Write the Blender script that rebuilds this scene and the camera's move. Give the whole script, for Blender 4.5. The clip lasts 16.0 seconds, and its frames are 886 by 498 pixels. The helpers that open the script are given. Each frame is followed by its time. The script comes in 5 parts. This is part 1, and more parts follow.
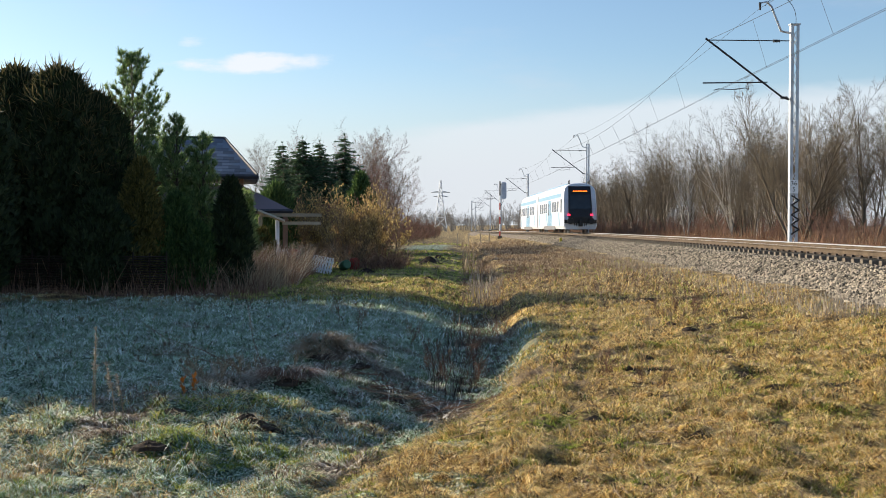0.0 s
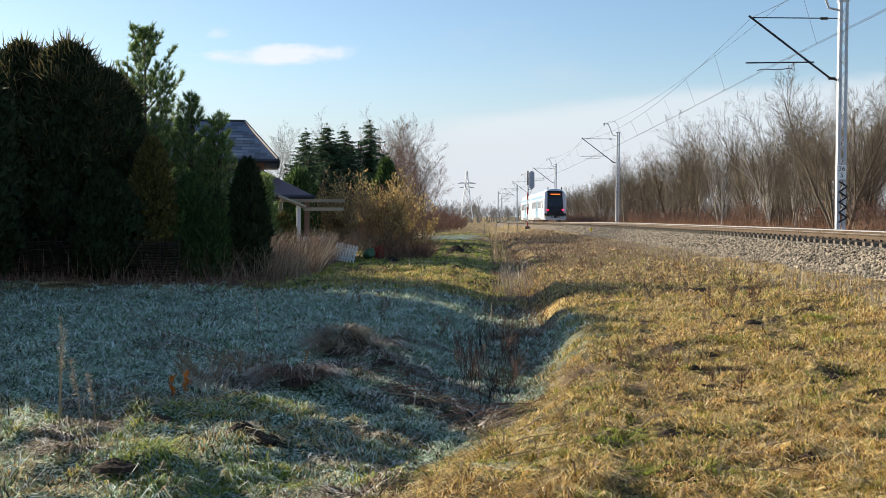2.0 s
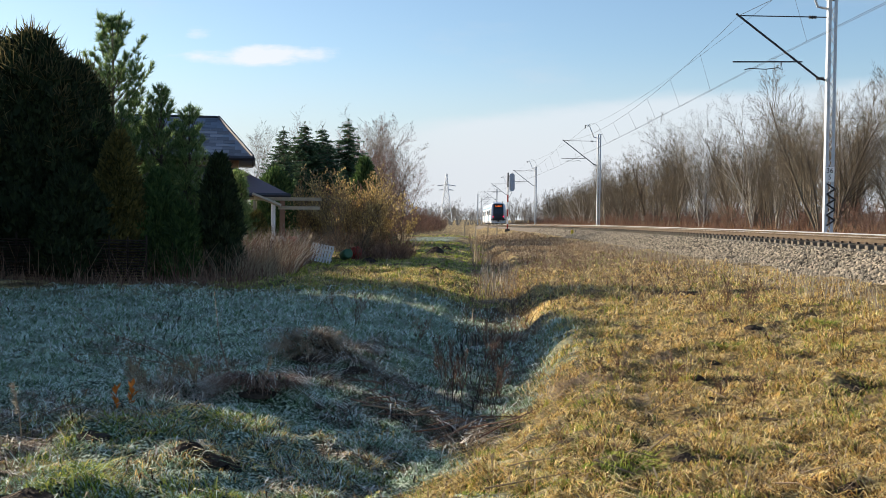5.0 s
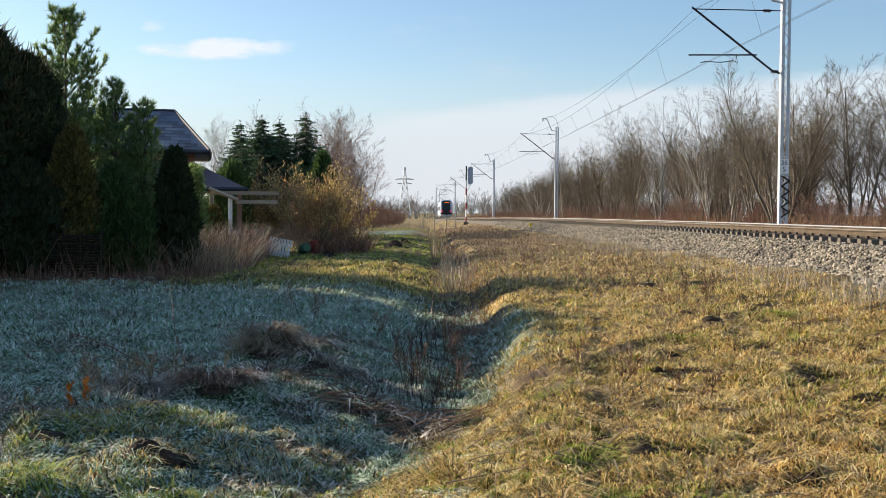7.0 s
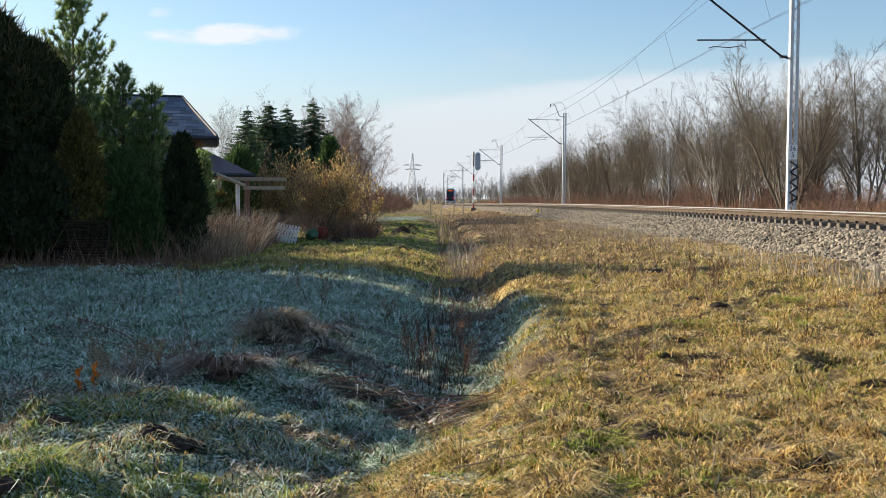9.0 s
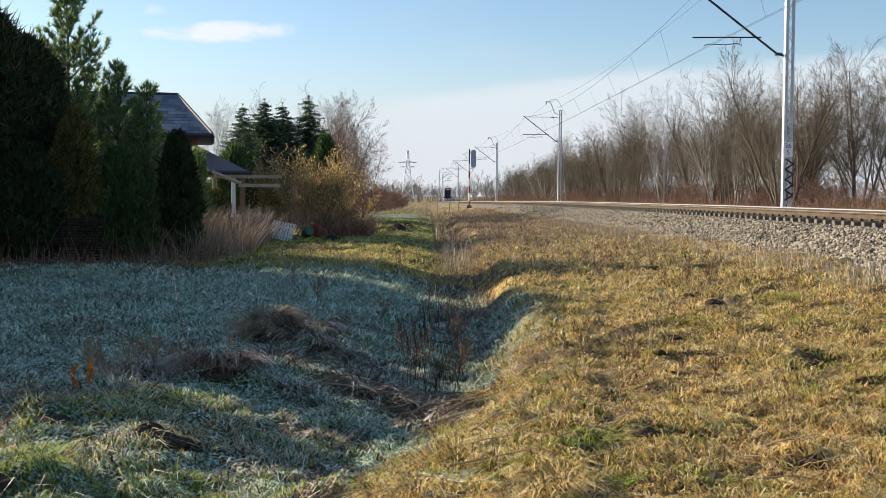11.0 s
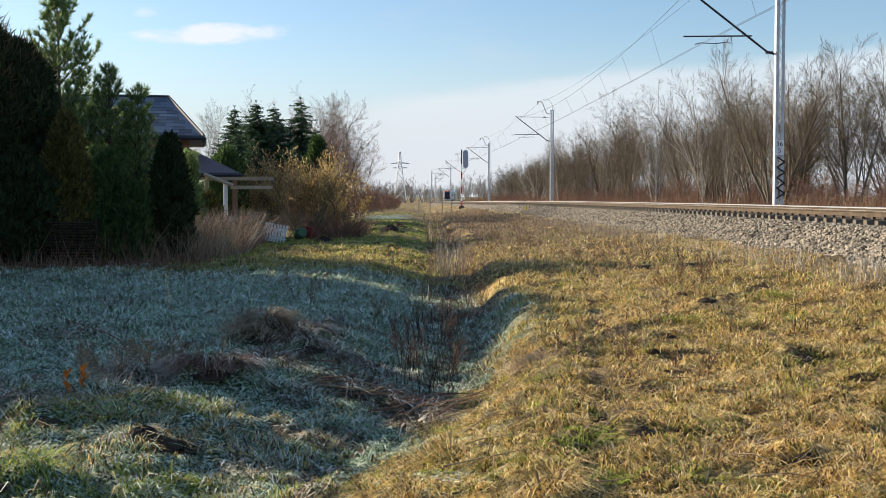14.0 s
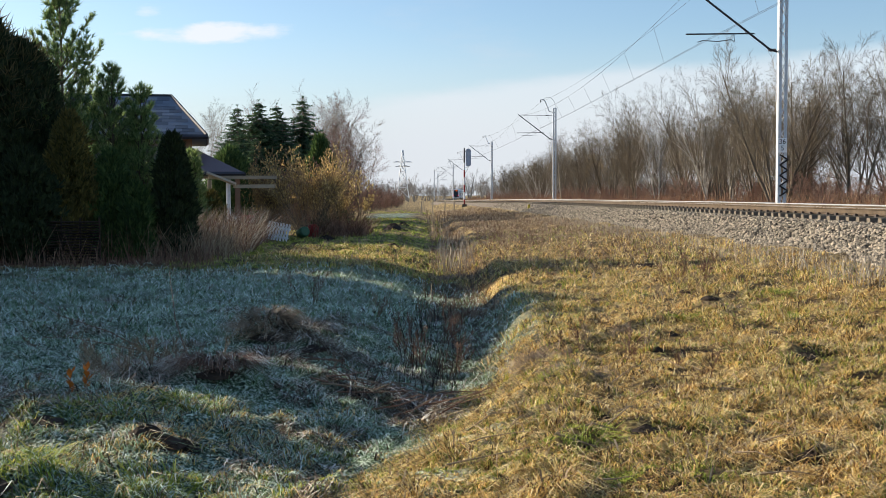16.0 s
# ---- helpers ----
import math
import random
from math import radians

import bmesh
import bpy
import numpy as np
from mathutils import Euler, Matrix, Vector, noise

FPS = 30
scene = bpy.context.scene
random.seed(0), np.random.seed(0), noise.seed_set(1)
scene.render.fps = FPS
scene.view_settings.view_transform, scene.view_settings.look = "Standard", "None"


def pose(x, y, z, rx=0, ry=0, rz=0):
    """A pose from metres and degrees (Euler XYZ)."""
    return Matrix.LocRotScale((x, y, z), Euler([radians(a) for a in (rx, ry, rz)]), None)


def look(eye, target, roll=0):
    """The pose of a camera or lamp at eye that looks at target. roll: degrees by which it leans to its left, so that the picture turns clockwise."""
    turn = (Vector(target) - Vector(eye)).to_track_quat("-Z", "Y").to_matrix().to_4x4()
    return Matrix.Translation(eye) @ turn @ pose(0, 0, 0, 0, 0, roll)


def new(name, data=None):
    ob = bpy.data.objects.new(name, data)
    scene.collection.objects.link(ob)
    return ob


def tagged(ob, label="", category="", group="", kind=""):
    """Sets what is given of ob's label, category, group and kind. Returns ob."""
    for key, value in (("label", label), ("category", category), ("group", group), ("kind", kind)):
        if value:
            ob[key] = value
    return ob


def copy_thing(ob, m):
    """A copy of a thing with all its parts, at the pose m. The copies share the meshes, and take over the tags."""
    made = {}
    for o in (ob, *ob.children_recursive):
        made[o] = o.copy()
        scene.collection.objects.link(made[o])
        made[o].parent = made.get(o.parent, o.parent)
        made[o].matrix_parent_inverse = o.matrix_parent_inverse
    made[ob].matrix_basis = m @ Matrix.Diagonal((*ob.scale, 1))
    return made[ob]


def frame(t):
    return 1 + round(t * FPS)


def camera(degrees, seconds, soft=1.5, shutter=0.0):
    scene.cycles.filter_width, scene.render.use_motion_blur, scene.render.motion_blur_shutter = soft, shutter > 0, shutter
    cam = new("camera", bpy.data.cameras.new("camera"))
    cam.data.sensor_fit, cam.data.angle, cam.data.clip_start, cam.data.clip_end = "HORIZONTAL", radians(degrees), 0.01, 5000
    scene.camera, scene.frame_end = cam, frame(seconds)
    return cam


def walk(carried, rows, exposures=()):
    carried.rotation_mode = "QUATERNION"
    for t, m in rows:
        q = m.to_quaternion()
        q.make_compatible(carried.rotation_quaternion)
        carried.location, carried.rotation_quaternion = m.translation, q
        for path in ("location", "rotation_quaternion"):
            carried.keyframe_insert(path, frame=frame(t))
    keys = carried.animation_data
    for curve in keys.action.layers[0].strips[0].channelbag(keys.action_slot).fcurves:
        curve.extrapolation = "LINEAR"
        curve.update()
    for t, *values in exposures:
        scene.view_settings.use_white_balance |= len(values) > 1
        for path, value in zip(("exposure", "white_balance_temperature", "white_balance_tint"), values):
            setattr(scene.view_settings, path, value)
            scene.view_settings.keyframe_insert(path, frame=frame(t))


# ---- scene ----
cam = camera(43.5, 16.0, soft=0.75)
# seconds, eye x y z, yaw to the left, pitch up, lean to the left
ROWS = [
    (0, 0.239, -3.189, 1.886, 1.880, -1.279, 0.121),
    (0.5, 0.145, -2.061, 1.777, 2.568, -1.353, 0.064),
    (1, 0.072, -1.218, 1.700, 3.134, -1.311, 0.336),
    (1.5, 0.072, -1.218, 1.700, 2.792, -1.608, 0.300),
    (2, 0.072, -1.218, 1.700, 3.213, -1.721, 0.256),
    (2.5, 0.072, -1.218, 1.700, 2.713, -1.602, 0.502),
    (3, 0.072, -1.218, 1.700, 2.476, -2.189, 0.719),
    (3.2, 0.072, -1.205, 1.700, 2.658, -2.561, 0.844),
    (5.3, 0, 0, 1.6, 1.826, -1.38, 0.546),
    (5.5, 0, 0, 1.6, 1.329, -1.302, 0.519),
    (6, 0, 0, 1.6, 0.633, -1.531, 0.546),
    (6.5, 0, 0, 1.6, 0.04, -1.841, 0.478),
    (7, 0, 0, 1.6, 0, -1.894, 0.4),
    (7.5, 0, 0, 1.6, 0.045, -2.14, 0.577),
    (8, 0, 0, 1.6, 0.562, -2.31, 0.273),
    (8.5, 0, 0, 1.6, 0.582, -2.471, 0.43),
    (8.7, 0, 0, 1.6, 0.509, -2.626, 0.416),
    (10.8, 0, 0, 1.6, -0.002, -2.569, 0.447),
    (11, 0, 0, 1.6, 0.156, -2.751, 0.352),
    (11.5, 0, 0, 1.6, -0.219, -2.783, 0.182),
    (12, 0, 0, 1.6, -0.388, -2.741, 0.124),
    (12.5, 0, 0, 1.6, -0.418, -2.923, 0.096),
    (13, 0, 0, 1.6, -0.171, -2.857, -0.102),
    (13.5, 0, 0, 1.6, -0.078, -2.749, -0.204),
    (14, 0, 0, 1.6, -0.211, -2.719, -0.082),
    (14.5, 0, 0, 1.6, -0.427, -2.743, -0.047),
    (15, 0, 0, 1.6, -0.445, -3.015, -0.086),
    (15.5, 0, 0, 1.6, -0.548, -2.797, -0.2),
    (16, 0, 0, 1.6, -0.063, -2.799, -0.2),
]


def camera_pose(x, y, z, yaw, pitch, roll):
    a, b = radians(yaw), radians(pitch)
    ahead = Vector((-math.sin(a) * math.cos(b), math.cos(a) * math.cos(b), math.sin(b)))
    eye = Vector((x, y, z))
    return look(eye, eye + ahead, roll)


walk(cam, [(r[0], camera_pose(*r[1:])) for r in ROWS])

# ---- light ----
SUN_AZ, SUN_EL = -64.0, 21.0  # degrees from +y towards +x, and above the horizon
scene.view_settings.exposure = 0.9


def sun_way():
    a, e = radians(SUN_AZ), radians(SUN_EL)
    return Vector((math.sin(a) * math.cos(e), math.cos(a) * math.cos(e), math.sin(e)))


sun = new("sun", bpy.data.lights.new("sun", "SUN"))
sun.data.energy, sun.data.angle, sun.data.color = 5.0, radians(0.53), (1.0, 0.86, 0.66)
sun.matrix_world = look((0, 0, 60), Vector((0, 0, 60)) - sun_way())


def make_world():
    w = bpy.data.worlds.new("sky")
    scene.world = w
    w.use_nodes = True
    nt = w.node_tree
    n, l = nt.nodes, nt.links
    n.clear()
    out, bg = n.new("ShaderNodeOutputWorld"), n.new("ShaderNodeBackground")
    sky = n.new("ShaderNodeTexSky")
    sky.sky_type, sky.sun_disc = "NISHITA", False
    sky.sun_elevation, sky.sun_rotation = radians(SUN_EL), radians(SUN_AZ % 360)
    sky.air_density, sky.dust_density, sky.ozone_density = 1.0, 0.6, 3.0
    bg.inputs["Strength"].default_value = 0.088
    tc, sep = n.new("ShaderNodeTexCoord"), n.new("ShaderNodeSeparateXYZ")
    l.new(tc.outputs["Generated"], sep.inputs[0])

    def m(op, a, b=None, c=None):
        q = n.new("ShaderNodeMath")
        q.operation = op
        for i, v in enumerate((a, b, c)):
            if v is None:
                continue
            if isinstance(v, (int, float)):
                q.inputs[i].default_value = v
            else:
                l.new(v, q.inputs[i])
        return q.outputs[0]

    def soft(v, a, b):
        q = n.new("ShaderNodeMapRange")
        q.interpolation_type = "SMOOTHSTEP"
        l.new(v, q.inputs[0])
        q.inputs[1].default_value, q.inputs[2].default_value = a, b
        return q.outputs[0]

    ahead = m("MAXIMUM", sep.outputs[1], 0.05)
    u, v = m("DIVIDE", sep.outputs[0], ahead), m("DIVIDE", sep.outputs[2], ahead)
    comb = n.new("ShaderNodeCombineXYZ")
    l.new(u, comb.inputs[0])
    l.new(m("MULTIPLY", v, 3.2), comb.inputs[1])

    def noise_of(scale, detail=6, rough=0.6):
        q = n.new("ShaderNodeTexNoise")
        q.inputs["Scale"].default_value, q.inputs["Detail"].default_value, q.inputs["Roughness"].default_value = scale, detail, rough
        l.new(comb.outputs[0], q.inputs["Vector"])
        return q.outputs["Fac"]

    fine, broad = noise_of(22), noise_of(3.5)
    # small lens-shaped cloud
    du = m("DIVIDE", m("SUBTRACT", u, -0.205), 0.075)
    dv = m("DIVIDE", m("SUBTRACT", v, m("MULTIPLY_ADD", u, 0.03, 0.151)), 0.0095)
    r = m("ADD", m("MULTIPLY", du, du), m("MULTIPLY", dv, dv))
    lens = m("MULTIPLY", soft(m("SUBTRACT", m("ADD", r, m("MULTIPLY", fine, 3.0)), 1.5), 1.2, -0.2), 1.0)
    du2 = m("DIVIDE", m("SUBTRACT", u, -0.258), 0.016)
    dv2 = m("DIVIDE", m("SUBTRACT", v, 0.166), 0.008)
    r2 = m("ADD", m("MULTIPLY", du2, du2), m("MULTIPLY", dv2, dv2))
    puff = m("MULTIPLY", soft(m("ADD", r2, m("MULTIPLY", fine, 5.0)), 3.3, 1.6), 0.5)
    # long pale bank over the horizon, its edge rising to the right
    edge = m("MULTIPLY_ADD", u, 0.11, 0.096)
    bank = m("MULTIPLY", soft(m("SUBTRACT", m("MULTIPLY_ADD", broad, 0.05, edge), m("ADD", v, 0.025)), -0.005, 0.014), soft(u, -0.2, 0.0))
    wisps = m("MULTIPLY", soft(broad, 0.5, 0.75), 0.30)
    haze = soft(v, 0.16, 0.0)
    cover = m("MINIMUM", m("ADD", m("MULTIPLY", bank, 0.25), m("ADD", wisps, m("MULTIPLY", haze, 0.85))), 0.92)
    mix = n.new("ShaderNodeMix")
    mix.data_type = "RGBA"
    l.new(cover, mix.inputs["Factor"])
    l.new(sky.outputs[0], mix.inputs["A"])
    mix.inputs["B"].default_value = (4.25, 4.55, 5.0, 1)
    small = n.new("ShaderNodeMix")
    small.data_type = "RGBA"
    l.new(m("MINIMUM", m("ADD", m("ADD", lens, puff), m("MULTIPLY", bank, m("MULTIPLY_ADD", haze, -0.25, 0.5))), 0.9), small.inputs["Factor"])
    l.new(mix.outputs["Result"], small.inputs["A"])
    small.inputs["B"].default_value = (5.6, 5.8, 6.1, 1)
    l.new(small.outputs["Result"], bg.inputs[0])
    l.new(bg.outputs[0], out.inputs[0])


make_world()


# ---- materials ----
def mat(name, cols, scale=3.0, fine=40.0, rough=0.8, metal=0.0, bump=0.15, island=0.0, own=0.0, space="world", translucent=0.0, spec=0.3, emit=None, span=0.0):
    """cols: colours from dark to light, spread over two sizes of grain."""
    mt = bpy.data.materials.new(name)
    mt.use_nodes = True
    nt = mt.node_tree
    n, l = nt.nodes, nt.links
    bsdf = n["Principled BSDF"]
    if space == "world":
        co = n.new("ShaderNodeNewGeometry").outputs["Position"]
    else:
        co = n.new("ShaderNodeTexCoord").outputs["Object"]
    fac = None

    def noise_at(s, detail):
        q = n.new("ShaderNodeTexNoise")
        q.inputs["Scale"].default_value, q.inputs["Detail"].default_value = s, detail
        l.new(co, q.inputs["Vector"])
        return q.outputs["Fac"]

    def mixed(a, b, f):
        q = n.new("ShaderNodeMix")
        q.data_type = "FLOAT"
        q.inputs[0].default_value = f
        l.new(a, q.inputs[2])
        l.new(b, q.inputs[3])
        return q.outputs[0]

    fin = noise_at(fine, 4)
    fac = mixed(noise_at(scale, 5), fin, 0.45)
    if island:
        fac = mixed(fac, n.new("ShaderNodeNewGeometry").outputs["Random Per Island"], island)
    if own:
        fac = mixed(fac, n.new("ShaderNodeObjectInfo").outputs["Random"], own)
    ramp = n.new("ShaderNodeValToRGB")
    lo, hi = (0.3, 0.7) if not (island or own) else (0.2, 0.8)
    lo, hi = lo + span, hi - span
    els = ramp.color_ramp.elements
    while len(els) < len(cols):
        els.new(0.5)
    for i, c in enumerate(cols):
        els[i].position = lo + (hi - lo) * i / max(1, len(cols) - 1)
        els[i].color = (*c, 1)
    l.new(fac, ramp.inputs[0])
    l.new(ramp.outputs[0], bsdf.inputs["Base Color"])
    bsdf.inputs["Roughness"].default_value, bsdf.inputs["Metallic"].default_value = rough, metal
    bsdf.inputs["Specular IOR Level"].default_value = spec
    if bump:
        b = n.new("ShaderNodeBump")
        b.inputs["Strength"].default_value, b.inputs["Distance"].default_value = bump, 0.02
        l.new(fin, b.inputs["Height"])
        l.new(b.outputs[0], bsdf.inputs["Normal"])
    if emit:
        bsdf.inputs["Emission Color"].default_value, bsdf.inputs["Emission Strength"].default_value = (*emit[0], 1), emit[1]
    if translucent:
        tr, ms = n.new("ShaderNodeBsdfTranslucent"), n.new("ShaderNodeMixShader")
        l.new(ramp.outputs[0], tr.inputs[0])
        ms.inputs[0].default_value = translucent
        l.new(bsdf.outputs[0], ms.inputs[1])
        l.new(tr.outputs[0], ms.inputs[2])
        l.new(ms.outputs[0], n["Material Output"].inputs[0])
    return mt


M = dict(
    dry=mat("dry_grass", [(0.05, 0.025, 0.010), (0.30, 0.17, 0.06), (0.80, 0.51, 0.18), (0.78, 0.58, 0.17), (1.0, 0.84, 0.46)], 1.1, 9, 0.6, bump=0, island=0.6, translucent=0.2, span=0.06),
    frosty=mat("frosted_grass", [(0.025, 0.05, 0.014), (0.20, 0.34, 0.15), (0.58, 0.74, 0.56), (0.92, 0.98, 0.92)], 1.3, 9, 0.75, bump=0, island=0.6, translucent=0.25, span=0.05),
    green=mat("green_grass", [(0.06, 0.10, 0.012), (0.30, 0.39, 0.05), (0.66, 0.62, 0.16)], 1.3, 9, 0.7, bump=0, island=0.6, translucent=0.35),
    straw=mat("dead_straw", [(0.16, 0.11, 0.07), (0.34, 0.25, 0.16), (0.55, 0.44, 0.30)], 2, 12, 0.75, bump=0, island=0.6, translucent=0.2),
    greystraw=mat("grey_dead_stems", [(0.20, 0.17, 0.13), (0.40, 0.34, 0.27), (0.58, 0.52, 0.43)], 2, 12, 0.8, bump=0, island=0.6, translucent=0.1),
    bramble=mat("brown_stems", [(0.07, 0.035, 0.022), (0.19, 0.10, 0.065), (0.33, 0.21, 0.14)], 2, 12, 0.75, bump=0, island=0.6),
    rust=mat("rust_brown_stems", [(0.09, 0.045, 0.028), (0.24, 0.125, 0.075), (0.38, 0.23, 0.14)], 2, 12, 0.8, bump=0, island=0.6, translucent=0.2),
    darkwood=mat("dark_weathered_rods", [(0.016, 0.011, 0.008), (0.035, 0.024, 0.017), (0.06, 0.042, 0.03)], 3, 20, 0.85, bump=0.2, own=0.4),
    litter=mat("frosted_dead_litter", [(0.018, 0.011, 0.006), (0.085, 0.053, 0.03), (0.28, 0.21, 0.135), (0.90, 0.86, 0.76)], 2.5, 14, 0.8, bump=0, island=0.6),
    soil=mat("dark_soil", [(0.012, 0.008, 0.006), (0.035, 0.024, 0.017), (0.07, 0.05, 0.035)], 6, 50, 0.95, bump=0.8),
    ballast=mat("ballast_stone", [(0.035, 0.031, 0.026), (0.17, 0.15, 0.12), (0.27, 0.24, 0.19), (0.45, 0.385, 0.30)], 4, 30, 0.85, bump=0.3, island=0.75),
    bed=mat("ballast_bed_stone", [(0.05, 0.04, 0.03), (0.14, 0.115, 0.09), (0.28, 0.235, 0.185)], 6, 26, 0.9, bump=1.0),
    rail=mat("rusty_rail", [(0.045, 0.031, 0.019), (0.085, 0.06, 0.038), (0.125, 0.09, 0.058)], 3, 40, 0.7, 0.2, 0.2),
    railtop=mat("polished_rail_head", [(0.6, 0.6, 0.6), (0.72, 0.71, 0.7)], 3, 60, 0.42, 1.0, 0.02),
    sleeper=mat("concrete_sleeper", [(0.10, 0.085, 0.065), (0.20, 0.17, 0.135)], 3, 40, 0.9, bump=0.3),
    clip=mat("dark_clip", [(0.03, 0.025, 0.02), (0.08, 0.06, 0.05)], 5, 40, 0.6, 0.4),
    galva=mat("galvanised_steel", [(0.40, 0.42, 0.46), (0.52, 0.55, 0.60), (0.62, 0.65, 0.70)], 4, 40, 0.5, 0.3, 0.05),
    darkmetal=mat("dark_steel", [(0.02, 0.02, 0.025), (0.06, 0.06, 0.07)], 4, 40, 0.5, 0.4, 0.05),
    wire=mat("copper_wire", [(0.02, 0.02, 0.022), (0.05, 0.048, 0.045)], 4, 40, 0.7, 0.0, 0),
    signwhite=mat("white_sign_enamel", [(0.80, 0.82, 0.85), (0.9, 0.91, 0.93)], 4, 40, 0.4, bump=0),
    black=mat("black_paint", [(0.012, 0.012, 0.014), (0.03, 0.03, 0.035)], 4, 40, 0.35, bump=0, space="own"),
    bark=mat("grey_brown_bark", [(0.05, 0.041, 0.032), (0.12, 0.098, 0.075), (0.22, 0.185, 0.14)], 3, 30, 0.9, bump=0.4, own=0.4, space="own"),
    twig=mat("bare_twigs", [(0.07, 0.056, 0.04), (0.16, 0.13, 0.092), (0.265, 0.216, 0.155)], 3, 30, 0.85, bump=0, own=0.4, space="own"),
    # twig colour lightened to grey, with the haze of distance painted in
    fartwig=mat("haze_paled_twigs", [(0.19, 0.175, 0.16), (0.29, 0.27, 0.25)], 3, 30, 0.9, bump=0, own=0.4, space="own"),
    redtwig=mat("reddish_twigs", [(0.12, 0.06, 0.045), (0.22, 0.125, 0.095), (0.30, 0.20, 0.15)], 3, 30, 0.85, bump=0, own=0.3, space="own"),
    birch=mat("pale_bark", [(0.12, 0.10, 0.09), (0.42, 0.39, 0.35), (0.55, 0.52, 0.48)], 4, 20, 0.85, bump=0.2, space="own"),
    thuja=mat("thuja_foliage", [(0.008, 0.015, 0.006), (0.023, 0.038, 0.014), (0.058, 0.077, 0.028)], 1.2, 9, 0.8, bump=0, island=0.4, translucent=0.06),
    # bronze tips, lightened beyond the hedge's green to show light from behind
    thujatip=mat("bronzed_backlit_tips", [(0.04, 0.045, 0.02), (0.11, 0.10, 0.045), (0.22, 0.17, 0.08)], 1.2, 9, 0.8, bump=0, island=0.4, translucent=0.4),
    greenthuja=mat("fresh_green_thuja", [(0.02, 0.045, 0.016), (0.06, 0.11, 0.035), (0.14, 0.20, 0.06)], 1.2, 9, 0.8, bump=0, island=0.4, translucent=0.3),
    gold=mat("golden_thuja_foliage", [(0.028, 0.032, 0.010), (0.10, 0.09, 0.025), (0.26, 0.20, 0.055)], 1.2, 9, 0.8, bump=0, island=0.4, translucent=0.2),
    pine=mat("pine_needles", [(0.05, 0.10, 0.04), (0.18, 0.27, 0.10), (0.38, 0.46, 0.19)], 1.2, 9, 0.7, bump=0, island=0.5, translucent=0.5),
    spruce=mat("spruce_needles", [(0.02, 0.045, 0.025), (0.06, 0.11, 0.06), (0.12, 0.18, 0.09)], 1.2, 9, 0.8, bump=0, island=0.5, translucent=0.3),
    catkin=mat("yellow_catkins", [(0.20, 0.13, 0.06), (0.48, 0.35, 0.14), (0.78, 0.60, 0.25)], 2, 9, 0.8, bump=0, island=0.6, translucent=0.45),
    hazel=mat("hazel_twigs", [(0.13, 0.085, 0.045), (0.29, 0.20, 0.11), (0.45, 0.33, 0.19)], 2, 9, 0.8, bump=0, own=0.3, space="own"),
    orange=mat("orange_leaf", [(0.45, 0.12, 0.02), (0.75, 0.25, 0.04)], 9, 60, 0.6, bump=0.1, translucent=0.4),
    slate=mat("blue_grey_slate", [(0.05, 0.062, 0.085), (0.09, 0.11, 0.145), (0.16, 0.19, 0.24)], 1.3, 18, 0.45, bump=0.15, own=0.6),
    brownroof=mat("brown_sheet_roof", [(0.10, 0.07, 0.075), (0.15, 0.105, 0.11)], 1.0, 14, 0.5, bump=0.1, own=0.3),
    fascia=mat("dark_fascia", [(0.03, 0.03, 0.04), (0.06, 0.06, 0.07)], 2, 20, 0.6),
    brick=mat("brown_brick", [(0.16, 0.08, 0.05), (0.27, 0.15, 0.10)], 4, 30, 0.85, bump=0.3, own=0.4),
    timber=mat("weathered_timber", [(0.22, 0.18, 0.13), (0.38, 0.32, 0.24), (0.50, 0.44, 0.34)], 3, 30, 0.8, bump=0.2, own=0.3),
    whitepaint=mat("white_paint", [(0.55, 0.56, 0.58), (0.78, 0.79, 0.80)], 3, 30, 0.6, bump=0.1),
    glass=mat("dark_glass", [(0.012, 0.016, 0.02), (0.03, 0.035, 0.04)], 2, 20, 0.06, bump=0, spec=0.6, space="own"),
    redcan=mat("red_plastic", [(0.25, 0.02, 0.02), (0.40, 0.04, 0.03)], 3, 30, 0.5, bump=0.05),
    greencan=mat("dark_green_plastic", [(0.03, 0.09, 0.05), (0.06, 0.15, 0.08)], 3, 30, 0.5, bump=0.05),
    yellow=mat("yellow_plastic", [(0.6, 0.45, 0.04), (0.8, 0.62, 0.06)], 3, 30, 0.5, bump=0.05),
    trainwhite=mat("white_train_paint", [(0.56, 0.59, 0.65), (0.68, 0.71, 0.76)], 0.5, 6, 0.3, bump=0, spec=0.5, space="own"),
    trainblue=mat("light_blue_train_paint", [(0.14, 0.29, 0.44), (0.20, 0.37, 0.52)], 0.5, 6, 0.35, bump=0, spec=0.5, space="own"),
    traingrey=mat("grey_underframe", [(0.10, 0.10, 0.11), (0.20, 0.20, 0.21)], 2, 10, 0.7, bump=0.1, space="own"),
    taillight=mat("red_tail_light", [(0.8, 0.02, 0.05), (0.9, 0.03, 0.06)], 2, 10, 0.4, bump=0, space="own", emit=((1.0, 0.02, 0.06), 2.2)),
    display=mat("orange_led_display", [(0.9, 0.25, 0.02), (1.0, 0.3, 0.03)], 2, 10, 0.4, bump=0, space="own", emit=((1.0, 0.14, 0.01), 1.6)),
)


# ---- mesh helpers ----
class Buf:
    """Collects vertices and faces of one mesh."""

    def __init__(self):
        self.v, self.f = [], []

    def poly(self, *pts):
        k = len(self.v)
        self.v.extend(pts)
        self.f.append(tuple(range(k, k + len(pts))))

    def box(self, c, s, rz=0.0, taper=1.0, bevel=0.0):
        """A box about c with sides s, its edges bevelled in plan; taper narrows the top."""
